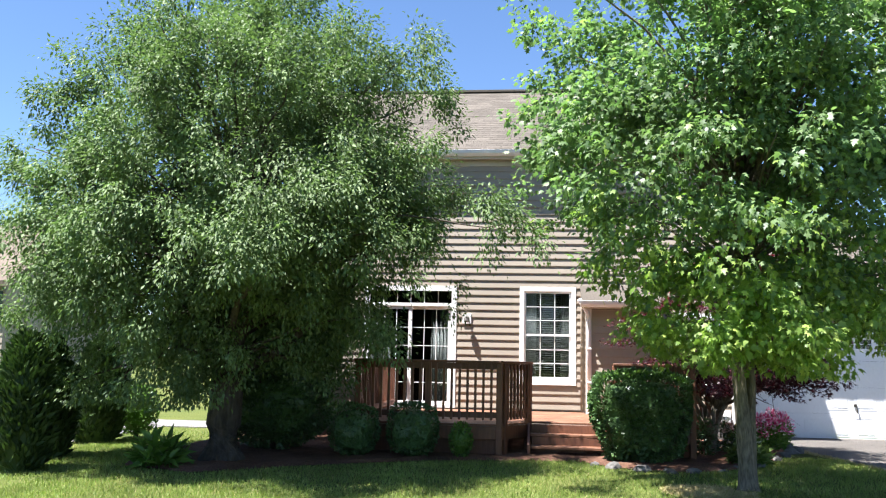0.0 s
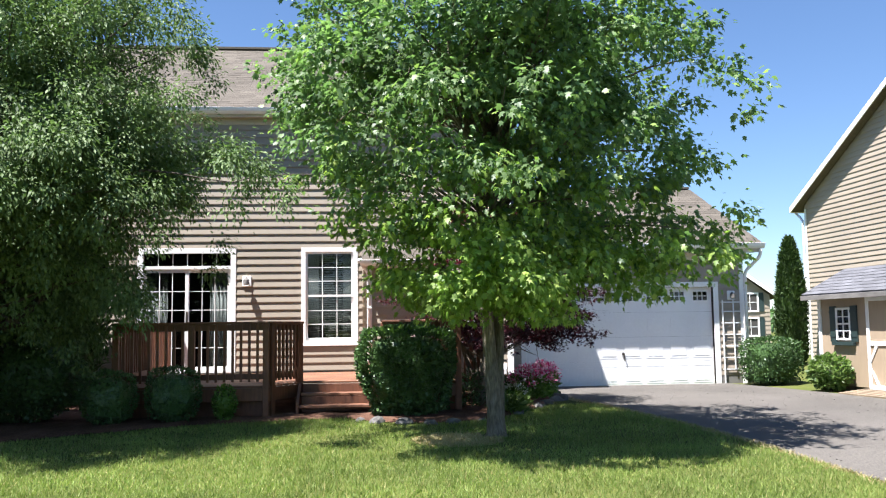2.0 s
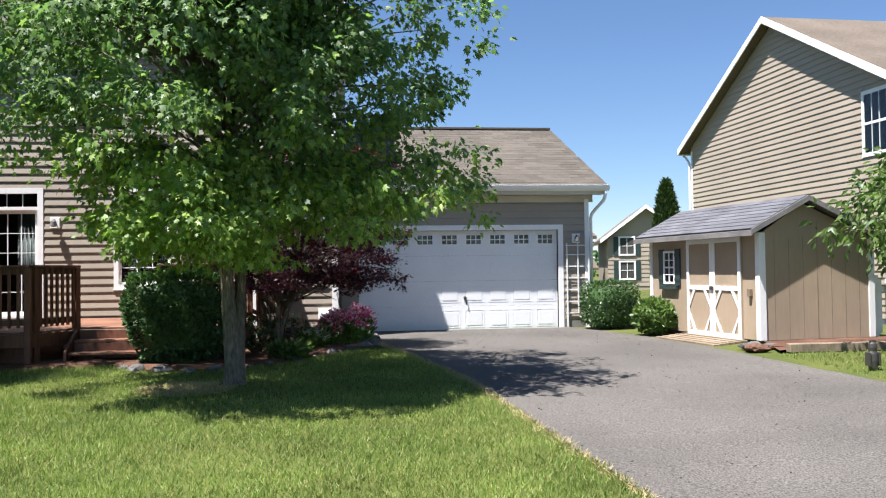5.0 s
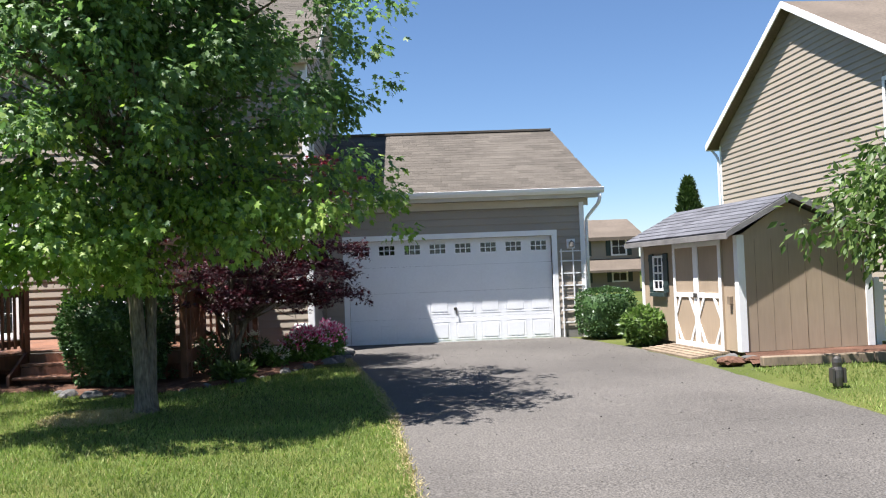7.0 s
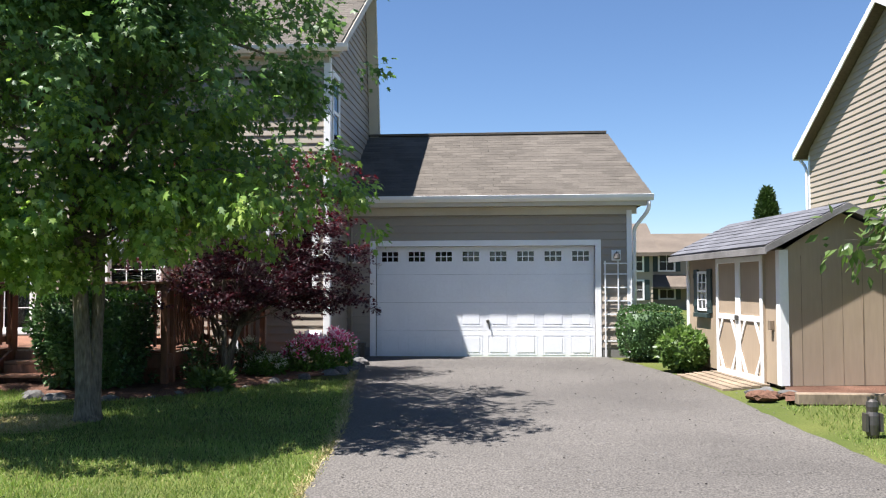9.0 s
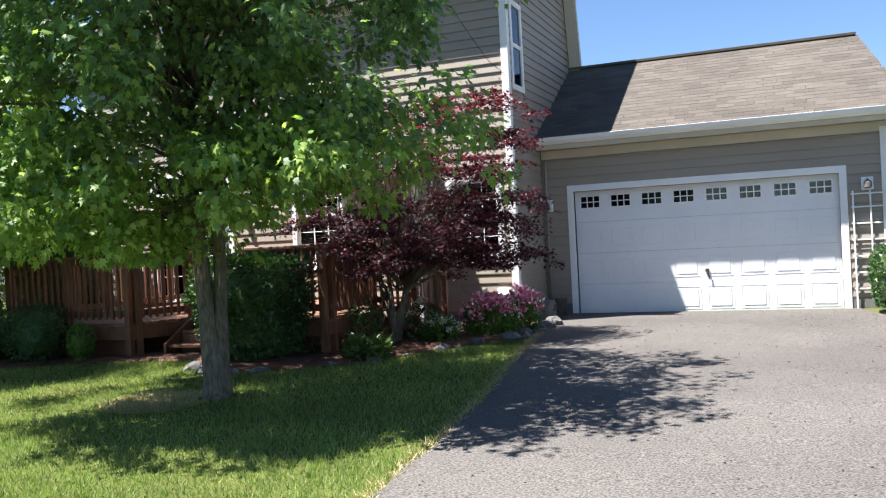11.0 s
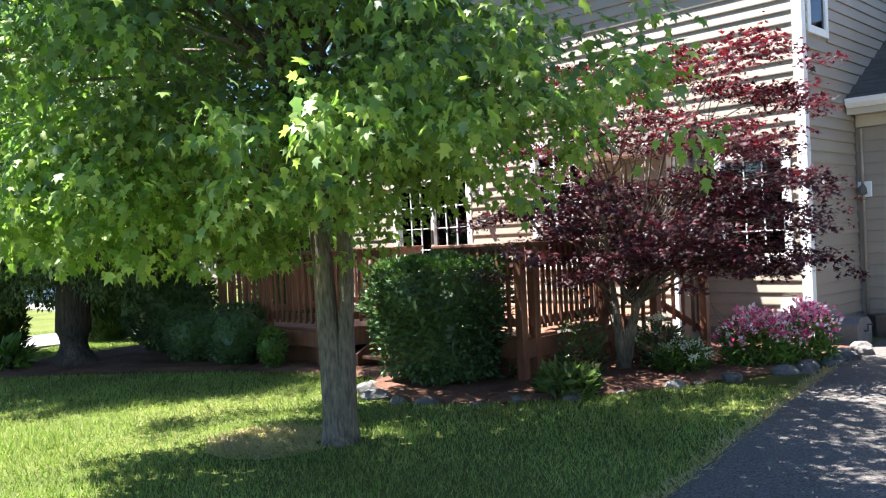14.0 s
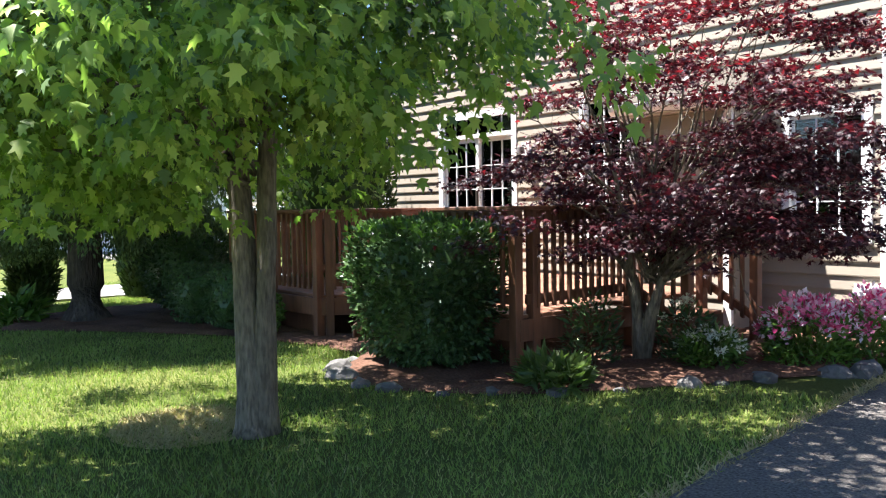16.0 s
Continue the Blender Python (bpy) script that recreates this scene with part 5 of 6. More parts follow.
def neighbour():
    """Local axes: x into the depth, y along the gable wall towards the street."""
    t = thing("neighbour_house", NB @ Vector((0, 4.1, 0.3)), "two-storey tan vinyl-sided neighbouring house with a gable", "house")
    W, ze, zp, D = 10.14, 5.48, 8.10, 11.0
    def P(name, bm, mat, parent=None, label=""):
        bmesh.ops.transform(bm, matrix=NB, verts=bm.verts)
        return part(name, bm, mat, parent or t, label)
    out = [(0, 0.1), (W, 0.1), (W, ze), (W / 2, zp), (0, ze)]
    wall = P("wall", prism(out, "x", 0, 0.15), M_NSIDING)
    P("wall", prism(out, "x", D - 0.15, D), M_NSIDING)
    P("wall", box(0.15, D - 0.15, 0, 0.15, 0.1, ze), M_NSIDING)
    P("wall", box(0.15, D - 0.15, W - 0.15, W, 0.1, ze), M_NSIDING)
    win = [(8.80, 9.75, 3.93, 5.43), (1.1, 2.0, 1.1, 2.2)]
    z, lap = 0.3, 0.15
    while z < zp - 0.2:
        a = max(0.0, (z + lap - ze) / (zp - ze) * W / 2)
        spans = [(a, W - a)]
        for o in win:
            if o[2] < z + lap and o[3] > z:
                spans = [s for c, d in spans for s in ((c, min(d, o[0])), (max(c, o[1]), d)) if s[1] - s[0] > 0.05]
        for c, d in spans:
            bm = bmesh.new()
            prof = [(-0.003, z), (-0.026, z), (-0.027, z + 0.012), (-0.006, z + lap), (-0.003, z + lap)]
            lo = [bm.verts.new((p, c, q)) for p, q in prof]
            hi = [bm.verts.new((p, d, q)) for p, q in prof]
            bm.faces.new(lo), bm.faces.new(hi[::-1])
            for k in range(5):
                bm.faces.new((lo[k - 1], lo[k], hi[k], hi[k - 1]))
            P("siding_board", bm, M_NSIDING, wall)
        z += lap
    roof = [(-0.35, ze - 0.25), (W / 2, zp), (W + 0.35, ze - 0.25), (W + 0.35, ze - 0.12), (W / 2, zp + 0.14), (-0.35, ze - 0.12)]
    P("roof", prism(roof, "x", -0.3, D + 0.3), M_NSHINGLE)
    rk = [(-0.37, ze - 0.28), (W / 2, zp - 0.03), (W + 0.37, ze - 0.28), (W + 0.37, ze - 0.09), (W / 2, zp + 0.15), (-0.37, ze - 0.09)]
    P("rake_board", prism(rk, "x", -0.33, -0.3), M_WHITE)
    P("corner_board", box(-0.03, 0.0, 0, 0.1, 0.3, ze - 0.2), M_WHITE)
    P("gutter", box(-0.3, D, -0.45, -0.36, ze - 0.28, ze - 0.18, bevel=0.02), M_WHITE)
    P("downspout", tube([(-0.1, -0.4, ze - 0.28), (-0.06, -0.2, ze - 0.45), (-0.06, -0.05, ze - 0.6), (-0.06, -0.05, 0.5)], [0.04] * 4, 8), M_WHITE)
    for o in win:
        # Near-black backing in place of a shaded room.
        w_ = P("window", box(-0.01, 0.001, o[0], o[1], o[2], o[3]), M_DARK)
        bm = bmesh.new()
        for a, b, c, d in ((o[0], o[0] + 0.09, o[2], o[3]), (o[1] - 0.09, o[1], o[2], o[3]), (o[0] + 0.09, o[1] - 0.09, o[2], o[2] + 0.09), (o[0] + 0.09, o[1] - 0.09, o[3] - 0.09, o[3]), (o[0] + 0.09, o[1] - 0.09, (o[2] + o[3]) / 2 - 0.03, (o[2] + o[3]) / 2 + 0.03)):
            box(-0.04, -0.011, a, b, c, d, bm)
        for k in (1, 2):
            yy = o[0] + 0.09 + (o[1] - o[0] - 0.18) * k / 3
            box(-0.032, -0.014, yy - 0.01, yy + 0.01, o[2] + 0.09, o[3] - 0.09, bm)
        P("frame", bm, M_WHITE, w_)
        P("pane", box(-0.025, -0.02, o[0] + 0.09, o[1] - 0.09, o[2] + 0.09, o[3] - 0.09), M_GLASS, w_)
    P("awning", prism([(-0.75, 2.42), (-0.02, 2.75), (-0.02, 2.65), (-0.75, 2.34)], "y", 0.7, 2.4), M_NSHINGLE, label="small shingled awning over the window")
    return t


neighbour()


# ---- far houses ----
def far_house(x, y, w, d, ze, zp, ridge, label, turn=0.0, wall_mat=None, rows=2, z0=0.2, porch=False):
    """A distant house; ridge 'x' or 'y' names the way of its ridge; its front faces the street side (low y)."""
    m = Matrix.Translation((x, y, z0)) @ Matrix.Rotation(radians(turn), 4, "Z")
    t = thing("far_house", (x, y, z0), label, "house", group="houses beyond the drive")
    wm = wall_mat or M_NSIDING
    def P(name, bm, mat, parent=None, label_=""):
        bmesh.ops.transform(bm, matrix=m, verts=bm.verts)
        return part(name, bm, mat, parent or t, label_)
    if ridge == "x":
        body = prism([(0, 0), (d, 0), (d, ze), (d / 2, zp), (0, ze)], "x", -w / 2, w / 2)
        roof = prism([(-0.4, ze - 0.2), (d / 2, zp), (d + 0.4, ze - 0.2), (d + 0.4, ze), (d / 2, zp + 0.2), (-0.4, ze)], "x", -w / 2 - 0.3, w / 2 + 0.3)
    else:
        body = prism([(-w / 2, 0), (w / 2, 0), (w / 2, ze), (0, zp), (-w / 2, ze)], "y", 0, d)
        roof = prism([(-w / 2 - 0.4, ze - 0.2), (0, zp), (w / 2 + 0.4, ze - 0.2), (w / 2 + 0.4, ze), (0, zp + 0.2), (-w / 2 - 0.4, ze)], "y", -0.3, d + 0.3)
        P("rake_board", prism([(-w / 2 - 0.42, ze - 0.22), (0, zp - 0.02), (w / 2 + 0.42, ze - 0.22), (w / 2 + 0.42, ze + 0.0), (0, zp + 0.2), (-w / 2 - 0.42, ze + 0.0)], "y", -0.34, -0.3), M_WHITE)
    wall = P("wall", body, wm)
    P("roof", roof, M_NSHINGLE)
    z = 0.3
    while z < ze - 0.05:
        P("siding_board", prism([(-0.003, z), (-0.03, z), (-0.008, z + 0.24)], "x", -w / 2, w / 2), wm, wall)
        z += 0.24
    n = max(2, int(w / 1.6))
    for r in range(rows):
        for k in range(n):
            cx = -w / 2 + w * (k + 0.5) / n
            zz = 0.7 + r * (ze - 0.2) / rows
            # Near-black slab painted as room shade; no room behind it.
            wd = P("window", box(cx - 0.4, cx + 0.4, -0.05, -0.031, zz, zz + 0.95), M_DARK)
            P("frame", frame_box(cx - 0.46, cx + 0.46, zz - 0.06, zz + 1.01, -0.09, -0.051, 0.09), M_WHITE, wd)
            P("muntin", grille(bmesh.new(), cx - 0.4, cx + 0.4, zz, zz + 0.95, -0.06, 2, 2, 0.015, 0.008), M_WHITE, wd)
            for s in (-1, 1):
                P("shutter", box(cx + s * 0.6 - 0.13, cx + s * 0.6 + 0.13, -0.06, -0.031, zz - 0.05, zz + 1.0), M_SHUTTER, wd)
    if porch:
        P("pent_roof", prism([(-1.3, ze * 0.42), (0.0, ze * 0.62), (0.0, ze * 0.57), (-1.3, ze * 0.38)], "x", -w / 2 - 0.1, w / 2 + 0.1), M_NSHINGLE)
    return t


far_house(12.6, 48, 3.6, 8, 3.1, 4.7, "x", "distant tan two-storey house with dark shutters", 0)
far_house(16.6, 50, 4.6, 7, 3.2, 4.2, "x", "distant grey-tan house with a pent roof", 0, M_SIDING, porch=True)
far_house(21.2, 47, 4.2, 9, 2.9, 4.6, "y", "distant pale-sided house with a front gable", -14)
far_house(-27.5, 29.0, 18.5, 10, 3.9, 6.5, "x", "large pale house with a brown roof beyond the trees", 0, M_SIDING)
far_house(-24.0, 17.0, 11.0, 8, 4.2, 6.2, "x", "white house across the pavement", 78, M_WHITE)


# ---- pavement and far green ----
solid("pavement", box(-60, -4.9, 16.9, 18.5, 0.1, 0.262), M_CONCRETE, "pale concrete path beyond the lawn", "pavement")
solid("pavement_side", box(-9.2, -6.9, 11.6, 16.9, 0.1, 0.258), M_CONCRETE, "pale concrete path beyond the lawn", "pavement")


def far_woods():
    rng = np.random.default_rng(31)
    n = 520
    a = rng.uniform(0, 2 * math.pi, n)
    r = rng.uniform(110, 150, n)
    c = np.stack([np.cos(a) * r, np.sin(a) * r + 20, rng.uniform(0.3, 3.2, n) ** 1.0], 1)
    p, w, s = spray(rng, c, 60, 1.3, 0.1, 1.1, 0.4, 0.7)
    p[:, 2] = np.maximum(p[:, 2], 0.1)
    ob = leaves("far_woods", p, w, s, LEAF_QUAD, M_HEDGE, None, "distant line of green woods on the horizon", "stuff")
    return tagged(ob, category="woods")


far_woods()


# ---- garden things ----
def stone(at_, size, seed, label="rough grey edging stone along the bed", group="edging stones", mat=None):
    rng = random.Random(seed)
    bm = bmesh.new()
    bmesh.ops.create_icosphere(bm, subdivisions=2, radius=1.0)
    for v in bm.verts:
        k = 1 + 0.35 * noise.noise(v.co * 1.3 + Vector((seed * 3.1, 0, 0))) + 0.15 * noise.noise(v.co * 3.5 + Vector((0, seed, 0)))
        v.co = Vector((v.co.x * size[0] * k, v.co.y * size[1] * k, v.co.z * size[2] * k))
    bmesh.ops.transform(bm, matrix=Matrix.Rotation(rng.uniform(0, 6.28), 4, "Z"), verts=bm.verts)
    ob = new("edging_stone", to_mesh("edging_stone", bm, mat or M_STONE))
    ob.location = (at_[0], at_[1], at_[2] + size[2] * 0.55)
    return tagged(ob, label, "stone", group)


rng0 = random.Random(9)
x = 1.15
while x < 4.5:
    yb = bed_y(x)
    big = rng0.random() ** 2
    stone((x, yb + rng0.uniform(-0.06, 0.12), ground_z(x, yb) - 0.03), (0.07 + 0.10 * big, 0.06 + 0.06 * big, 0.04 + 0.05 * big), int(x * 50))
    x += rng0.uniform(0.2, 0.5) if x < 3.4 else rng0.uniform(0.1, 0.3)
for k in range(8):
    stone((4.62 + rng0.uniform(-0.06, 0.1), 15.5 + 0.24 * k, 0.24), (rng0.uniform(0.10, 0.17), rng0.uniform(0.08, 0.13), rng0.uniform(0.05, 0.08)), 300 + k)
for k in range(9):
    stone((10.25 + rng0.uniform(-0.2, 0.35), 12.75 + rng0.uniform(-0.3, 0.35), 0.27), (rng0.uniform(0.09, 0.2), rng0.uniform(0.08, 0.14), rng0.uniform(0.04, 0.07)), 400 + k, "flat reddish stone beside the shed", "stones by the shed", M_MULCH if k % 3 else M_STONE)


def flower_clump(at_, r, h, n_leaf, n_petal, petal_mat, label, seed, petal=0.085, leaf_size=0.09, leaf_mat=None):
    rng = np.random.default_rng(seed)
    t = thing("flower_clump", at_, label, "flowers")
    a = rng.uniform(0, 2 * math.pi, n_leaf)
    q = r * np.sqrt(rng.random(n_leaf))
    z = h * rng.random(n_leaf) * (1 - 0.3 * (q / r) ** 2)
    p = np.stack([np.cos(a) * q, np.sin(a) * q, z], 1) + np.array(at_)
    w = np.stack([np.cos(a) * 0.6, np.sin(a) * 0.6, np.full(n_leaf, 0.5)], 1) + rng.normal(size=(n_leaf, 3)) * 0.5
    leaves("foliage", p, w, leaf_size * (1 + 0.4 * rng.uniform(-1, 1, n_leaf)), LEAF_LONG, leaf_mat or M_BRIGHT, t)
    if n_petal:
        heads = n_petal
        a = rng.uniform(0, 2 * math.pi, heads)
        q = r * 1.05 * np.sqrt(rng.random(heads))
        c = np.stack([np.cos(a) * q, np.sin(a) * q, h * (1.02 - 0.5 * (q / r) ** 2 + 0.12 * rng.random(heads))], 1) + np.array(at_)
        p, w, s = spray(rng, c, 26, petal * 0.45, -0.6, petal * 0.62, 0.3, 0.7)
        leaves("blossom", p, w, s, LEAF_QUAD, petal_mat, t, "round blossoms over the leaves")
    return t


flower_clump(at(4.1, 15.65), 0.36, 0.50, 1500, 70, M_PINK, "clump of pink and white flowers by the garage", 41)
flower_clump(at(4.42, 16.1), 0.28, 0.55, 900, 45, M_PINK, "clump of pink and red flowers by the garage", 42)
flower_clump(at(3.62, 14.95), 0.26, 0.30, 700, 26, M_WHITEPETAL, "low clump of small white flowers", 43, 0.05)
flower_clump(at(2.82, 14.3), 0.26, 0.60, 420, 0, M_PINK, "leafy green perennial in the mulch bed", 44, leaf_mat=M_HEDGE)
flower_clump(at(2.3, 13.75), 0.2, 0.45, 220, 0, M_PINK, "thin leafy perennial beside the hedge shrub", 45, leaf_mat=M_HEDGE)
flower_clump(at(3.35, 14.95), 0.24, 0.5, 320, 7, M_WHITEPETAL, "leafy perennial with a few white flowers", 46, 0.05, leaf_mat=M_HEDGE)
flower_clump(at(3.35, 13.35), 0.24, 0.22, 420, 0, M_PINK, "low grassy plant in the mulch bed", 47, leaf_size=0.14, leaf_mat=M_FRUIT)
flower_clump(at(-4.5, 11.25), 0.25, 0.35, 220, 0, M_PINK, "spiky green plant at the foot of the tree", 49, leaf_size=0.22)

shrub("dark_shrub", at(-3.6, 13.25), (0.85, 0.6, 0.64), 8500, 0.05, M_HEDGE, "dark spreading shrub beside the deck", 51, 0.1)
arborvitae(at(-6.65, 13.7, 0), 0.42, 1.6, 25, "dark green columnar arborvitae by the lawn", "arborvitae row")
shrub("pale_shrub", at(-6.4, 14.6), (0.35, 0.35, 0.42), 1800, 0.045, M_BRIGHT, "pale green feathery shrub", 52, 0.0)


def fruit_tree():
    rng = np.random.default_rng(14)
    base = Vector((12.9, 11.5, ground_z(12.9, 11.5)))
    t = thing("fruit_tree", base, "small fruit tree with long drooping leaves beside the shed", "tree")
    bm = bmesh.new()
    tips = []
    tube([base + Vector((0, 0, -0.03)), base + Vector((0.02, 0, 0.6)), base + Vector((0, 0.02, 1.2))], [0.09, 0.07, 0.06], 10, bm)
    for w in ((-1, 0.1, 0.8), (-0.4, -0.6, 1), (0.6, 0.3, 1), (0.1, 0.7, 0.9), (-0.9, -0.3, 0.45)):
        limb(bm, base + Vector((0, 0.02, 1.1)), w, 1.4, 0.04, rng, 2, tips, 0.35, 6)
    part("trunk", bm, M_BARK, t, smooth_faces=True)
    c = base + Vector((-0.1, 0, 2.0))
    pts = crown_points(rng, 280, c, (1.5, 1.4, 1.15), 0.5, 0.16, 1.2, None, 7.0)
    pts = np.vstack([pts, np.array([tuple(q) for q in tips])])
    a, w, s = spray(rng, pts, 24, 0.13, 1.6, 0.13, 0.35, 1.0, 0.6, c)
    leaves("crown", a, w, s, LEAF_WIDE, M_FRUIT, t)


fruit_tree()


def owl():
    at_ = Vector((10.45, 10.45, ground_z(10.45, 10.45)))
    bm = bmesh.new()
    prof = [(0.04, 0.0), (0.055, 0.03), (0.066, 0.12), (0.062, 0.2), (0.048, 0.235), (0.056, 0.28), (0.05, 0.325), (0.02, 0.345)]
    rings = [[bm.verts.new((r * math.cos(a), r * 0.85 * math.sin(a), z)) for a in (2 * math.pi * k / 14 for k in range(14))] for r, z in prof]
    for r0, r1 in zip(rings, rings[1:]):
        for k in range(14):
            bm.faces.new((r0[k - 1], r0[k], r1[k], r1[k - 1]))
    bm.faces.new(rings[0][::-1]), bm.faces.new(rings[-1])
    for s in (-1, 1):
        box(s * 0.032 - 0.009, s * 0.032 + 0.009, -0.012, 0.012, 0.325, 0.365, bm)
        box(s * 0.064 - 0.012, s * 0.064 + 0.012, -0.05, 0.04, 0.06, 0.22, bm)
    ob = new("owl_statue", to_mesh("owl_statue", bm, M_METAL))
    ob.location = at_
    return tagged(ob, "dark brown garden owl statue on the grass", "statue")


owl()
solid("shed_bed", strip([12.3 + 0.1 * k for k in range(15)], lambda y: 10.25 + (y - 12.3) * 0.3, lambda y: 13.4, 0.05, 24), M_MULCH, "red-brown mulch in front of the shed", "garden bed")
for k in range(2):
    ob = new("edging_timber", to_mesh("edging_timber", box(0, 1.45, -0.06, 0.06, 0.0, 0.13, bevel=0.012), M_OLDWOOD))
    ob.matrix_basis = Matrix.Translation((10.35 + 1.47 * k, 12.25 - 0.02 * k, ground_z(10.8, 12.25))) @ Matrix.Rotation(radians(-1), 4, "Z")
    tagged(ob, "weathered timber edging of the shed bed", "timber", "edging timbers")
ramp = thing("shed_ramp", (10.05, 15.0, 0.3), "weathered plank ramp before the shed doors", "ramp")
for k in range(5):
    part("plank", box(-0.62 + 0.125 * k, -0.505 + 0.125 * k, 0.35, 2.2, 0.235 + 0.012 * k, 0.275 + 0.012 * k, bevel=0.004, m=SH), M_OLDWOOD, ramp)
fence = thing("vinyl_fence", SH @ Vector((2.6, 0.3, 0.3)), "white vinyl picket fence beside the shed", "fence")
for k in range(8):
    part("picket", box(2.42 + 0.16 * k, 2.50 + 0.16 * k, 0.3, 0.325, 0.36, 1.25, bevel=0.004, m=SH), M_WHITE, fence)
for z in (0.5, 1.05):
    part("rail", box(2.36, 3.7, 0.326, 0.36, z, z + 0.08, m=SH), M_WHITE, fence)
part("post", box(2.33, 2.43, 0.29, 0.39, 0.3, 1.32, bevel=0.006, m=SH), M_WHITE, fence)

vent = thing("dryer_vent", (3.82, FY - 0.03, 0.62), "white plastic dryer vent hood low on the siding", "vent")
part("hood", prism([(FY - 0.14, 0.62), (FY - 0.03, 0.62), (FY - 0.03, 0.80), (FY - 0.09, 0.80), (FY - 0.14, 0.72)], "x", 3.73, 3.91), M_WHITE, vent)
part("back_plate", box(3.70, 3.94, FY - 0.03, FY - 0.022, 0.60, 0.82, bevel=0.003), M_WHITE, vent)
hose_box = thing("hose_box", (4.30, 17.85, 0.24), "grey plastic hose reel box beside the garage wall", "hose box")
part("body", prism([(17.6, 0.24), (18.1, 0.24), (18.1, 0.48), (17.98, 0.56), (17.72, 0.56), (17.6, 0.48)], "x", 4.10, 4.42), M_CONCRETE, hose_box)
part("crank", tube([(4.42, 17.85, 0.40), (4.46, 17.85, 0.40), (4.46, 17.85, 0.48), (4.51, 17.85, 0.48)], [0.012] * 4, 8), M_METAL, hose_box)
bucket = thing("splash_bucket", (4.33, GY - 0.16, 0.22), "dark plastic bin beside the garage door", "bin")
part("body", tube([(4.33, GY - 0.2, 0.22), (4.33, GY - 0.2, 0.50)], [0.11, 0.13], 12), M_METAL, bucket)
part("rim", tube([(4.33, GY - 0.2, 0.49), (4.33, GY - 0.2, 0.52)], [0.14, 0.14], 12), M_METAL, bucket)
solid("foundation", box(HX1 + 0.002, GDOOR[0] - 0.12, GY - 0.02, GY - 0.001, 0.18, 0.42), M_CONCRETE, "grey concrete foundation below the siding", "foundation")
solid("foundation_right", box(GDOOR[1] + 0.12, GX1, GY - 0.02, GY - 0.001, 0.18, 0.42), M_CONCRETE, "grey concrete foundation below the siding", "foundation")
solid("foundation_house", box(B1, HX1, FY - 0.02, FY - 0.001, 0.2, 0.46), M_CONCRETE, "grey concrete foundation below the siding", "foundation")


# ---- grass ----
def lawn_blades():
    rng = np.random.default_rng(77)
    out = []
    for (x0, x1, y0, y1, dens) in ((-3.5, 6.3, 2.6, 7.0, 4200), (-5.5, 6.0, 7.0, 10.0, 3000), (-6.5, 5.8, 10.0, 14.5, 2000), (-10, -4.5, 9.0, 17.0, 450), (10.2, 13.5, 8.0, 12.18, 900)):
        n = int((x1 - x0) * (y1 - y0) * dens)
        out.append(np.stack([rng.uniform(x0, x1, n), rng.uniform(y0, y1, n)], 1))
    p = np.vstack(out)
    ly, lx = np.array([q[0] for q in DRIVE_LEFT]), np.array([q[1] for q in DRIVE_LEFT])
    ry, rx = np.array([q[0] for q in DRIVE_RIGHT]), np.array([q[1] for q in DRIVE_RIGHT])
    bx, by = np.array([q[0] for q in BED_FRONT]), np.array([q[1] for q in BED_FRONT])
    j = rng.normal(0, 0.035, len(p))
    on_drive = (p[:, 0] > np.interp(p[:, 1], ly, lx) - 0.02 + j) & (p[:, 0] < np.interp(p[:, 1], ry, rx) + 0.02 + j)
    in_bed = (p[:, 0] > -5.0) & (p[:, 0] < 4.6) & (p[:, 1] > np.interp(p[:, 0], bx, by) - 0.02 + j)
    bare = (np.hypot(p[:, 0] - 2.32, p[:, 1] - 10.85) < 0.45) & (rng.random(len(p)) < 0.75)
    trunk = np.hypot(p[:, 0] - 2.83, p[:, 1] - 11.13) < 0.18
    path = (p[:, 0] < -6.9) & (p[:, 0] > -9.2) & (p[:, 1] > 11.6)
    p = p[~(on_drive | in_bed | bare | trunk | path)]
    z = np.array([ground_z(a, b) for a, b in p])
    n = len(p)
    places = np.concatenate([p, z[:, None]], 1)
    ways = np.concatenate([rng.normal(0, 0.5, (n, 2)), np.full((n, 1), 1.0)], 1)
    k = np.array([0.5 + 0.5 * noise.noise(Vector((a * 0.8, b * 0.8, 3))) for a, b in p])
    sizes = (0.026 + 0.026 * k) * rng.uniform(0.6, 1.5, n)
    blade = (np.array([(-0.09, 0, 0), (0.09, 0, 0), (0.02, 1, 0.12)]), [(0, 1, 2)])
    ob = leaves("grass", places, ways, sizes, blade, M_GRASS, None, "short green grass blades of the lawn", "stuff")
    return tagged(ob, category="grass")


lawn_blades()


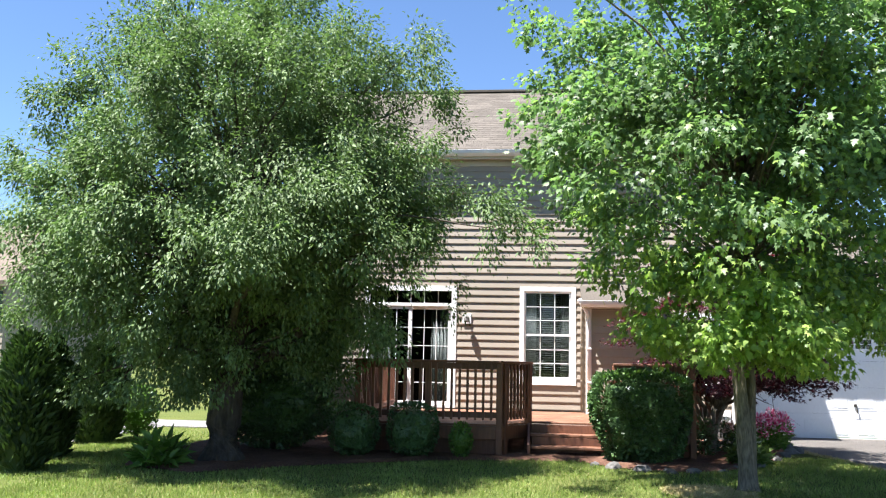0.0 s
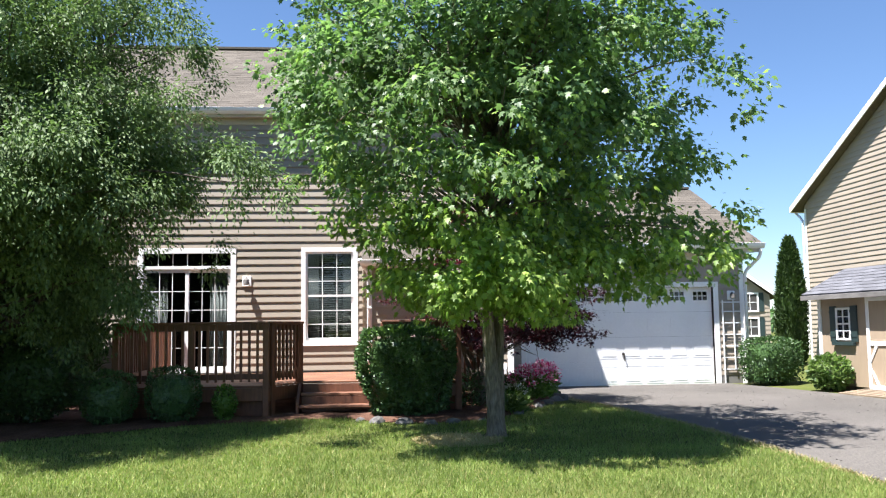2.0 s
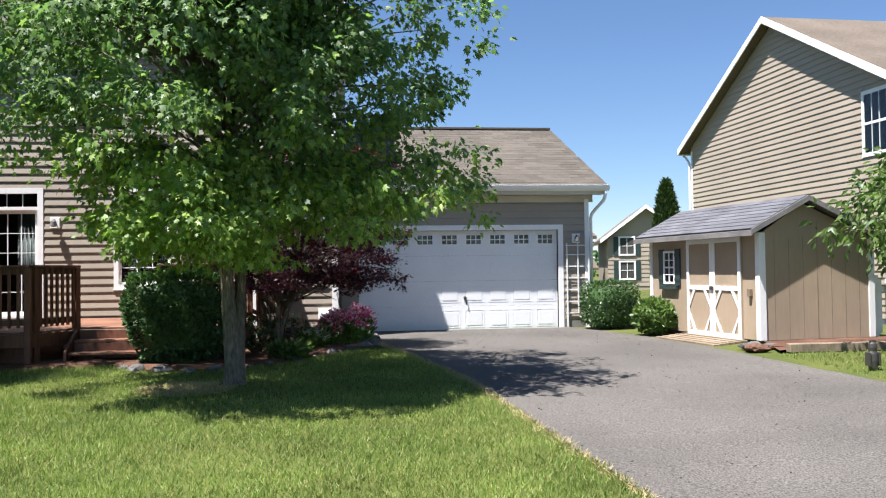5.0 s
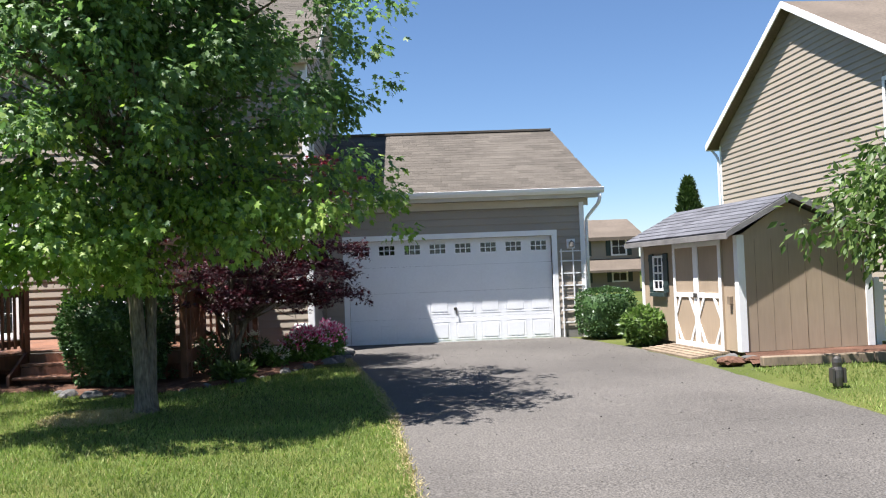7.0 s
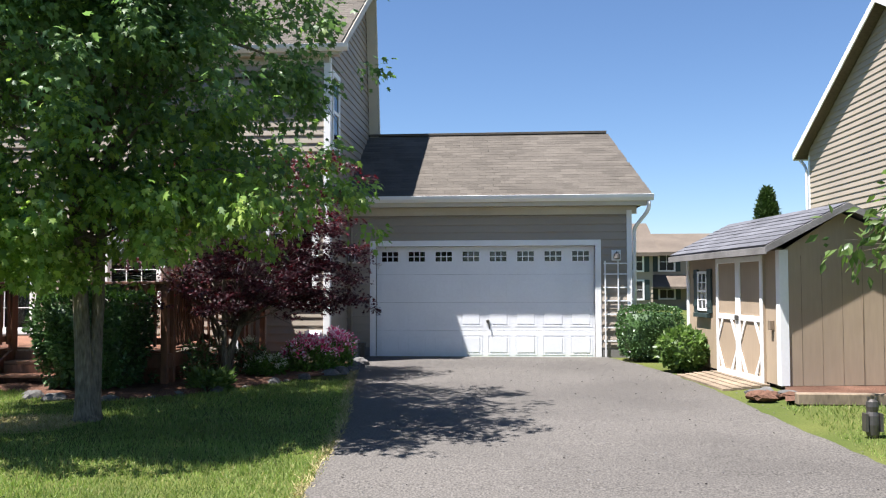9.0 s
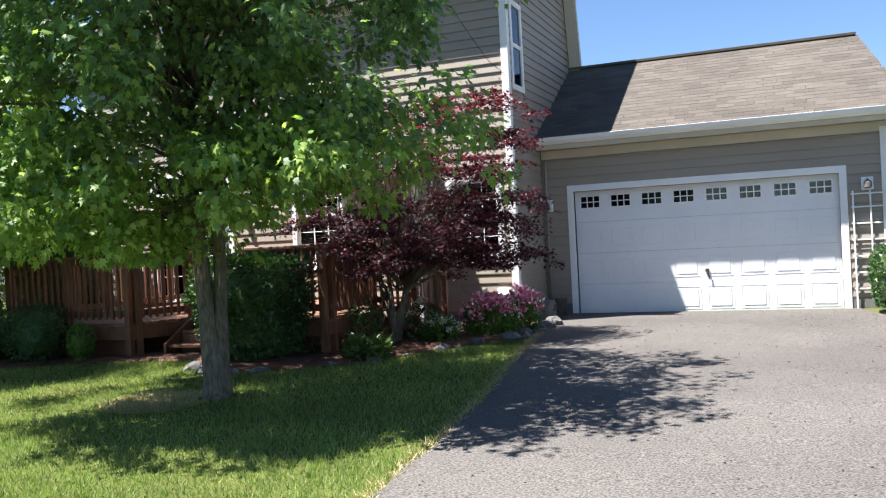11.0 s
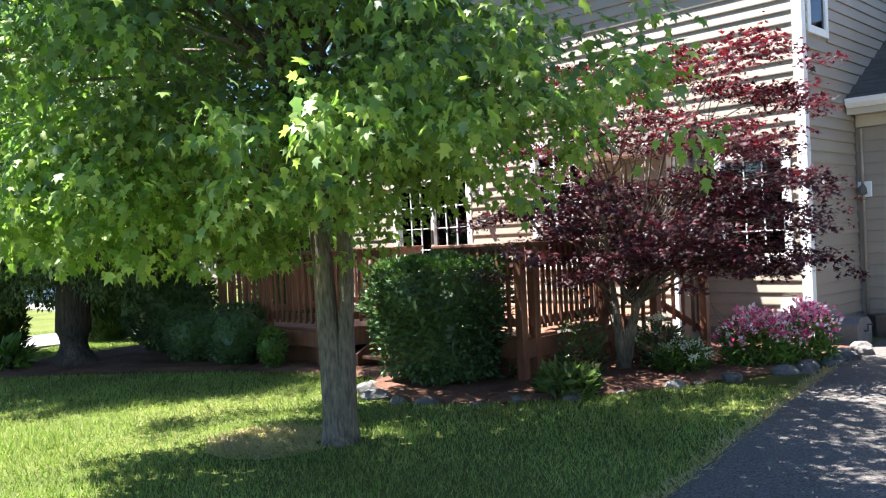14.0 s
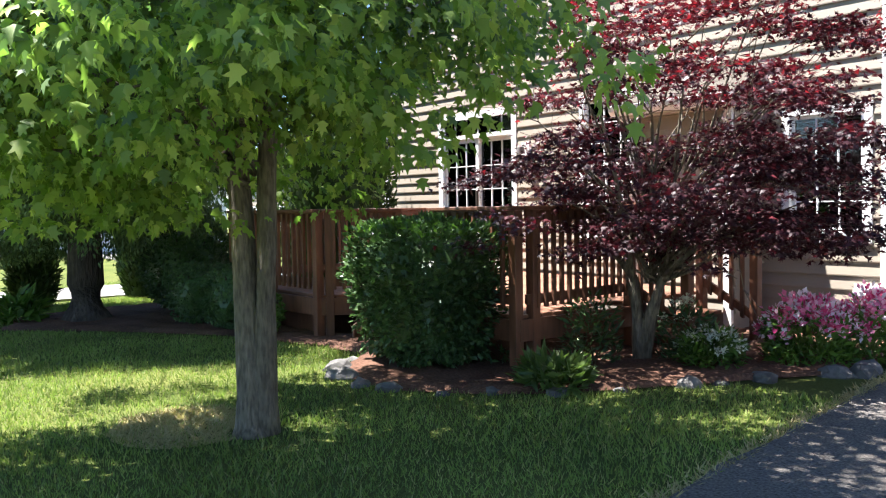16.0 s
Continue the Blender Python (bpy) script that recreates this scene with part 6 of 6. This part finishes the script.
def dry_blades():
    """Straw-coloured grass along the drive's edge and on the worn spot at the tree."""
    rng = np.random.default_rng(78)
    n = 5200
    y = rng.uniform(3.0, 16.5, n)
    ly, lx = np.array([q[0] for q in DRIVE_LEFT]), np.array([q[1] for q in DRIVE_LEFT])
    edge = np.stack([np.interp(y, ly, lx) - np.abs(rng.normal(0, 0.06, n)) + 0.03, y], 1)
    m = 4800
    a, r = rng.uniform(0, 2 * math.pi, m), 0.5 * np.sqrt(rng.random(m))
    spot = np.stack([2.32 + np.cos(a) * r * 1.1, 10.85 + np.sin(a) * r], 1)
    spot = spot[np.hypot(spot[:, 0] - 2.83, spot[:, 1] - 11.13) > 0.2]
    p = np.vstack([edge, spot])
    z = np.array([ground_z(u, v) for u, v in p])
    k = len(p)
    blade = (np.array([(-0.09, 0, 0), (0.09, 0, 0), (0.02, 1, 0.12)]), [(0, 1, 2)])
    ob = leaves("dry_grass", np.concatenate([p, z[:, None]], 1), np.concatenate([rng.normal(0, 1.0, (k, 2)), np.full((k, 1), 0.6)], 1), rng.uniform(0.03, 0.075, k), blade, M_STRAW, None, "straw-coloured dry grass at the drive edge", "stuff")
    return tagged(ob, category="grass")


dry_blades()


def drive_litter():
    """Small stones and leaf bits on the asphalt."""
    rng = np.random.default_rng(5)
    n = 1800
    p = np.stack([rng.uniform(5.9, 10.2, n), rng.uniform(4.0, 18.5, n)], 1)
    z = np.array([ground_z(a, b) for a, b in p]) + 0.014
    chip = (np.array([(-0.5, 0, 0), (0.5, 0, 0), (0.3, 0.8, 0.25), (-0.4, 0.7, 0.3)]), [(0, 1, 2), (0, 2, 3)])
    ob = leaves("drive_litter", np.concatenate([p, z[:, None]], 1), np.concatenate([rng.normal(size=(n, 2)), np.full((n, 1), 0.05)], 1), rng.uniform(0.006, 0.022, n), chip, M_STONE, None, "small pale stone chips scattered on the asphalt", "stuff", 0.2)
    return tagged(ob, category="gravel")


drive_litter()


# ---- siding boards ----
def hole(o):
    return (o[0] - 0.02, o[1] + 0.02, o[2] - 0.04, o[3] + 0.02)


siding(front, HX0 + 0.1, HX1 - 0.09, 0.46, SOFFIT - 0.12, FY, "y", -1, [hole(WIN), hole(SLD), hole(RWIN), (B0, B1, 0.0, 3.0)], M_SIDING)
siding(bump, B0 + 0.09, B1 - 0.1, 0.46, 2.66, BY, "y", -1, [], M_SIDING)
siding(ret_right, BY, FY - 0.03, 0.46, 2.66, B1, "x", 1, [], M_SIDING)
siding(side, FY + 0.07, 21.3, 3.2, 7.9, HX1, "x", 1, [(SWIN[0], SWIN[1], SWIN[2], SWIN[3])], M_SIDING, lambda z: (max(FY + 0.07, gable_span(z)[0]), gable_span(z)[1]))
siding(side, FY + 0.07, GY - 0.03, 0.4, 3.1, HX1, "x", 1, [], M_SIDING)
siding(garage_front, HX1 + 0.03, GX1 - 0.09, 0.42, 2.93, GY, "y", -1, [(GDOOR[0] - 0.11, GDOOR[1] + 0.11, 0.0, GDOOR[3] + 0.11)], M_SIDING)
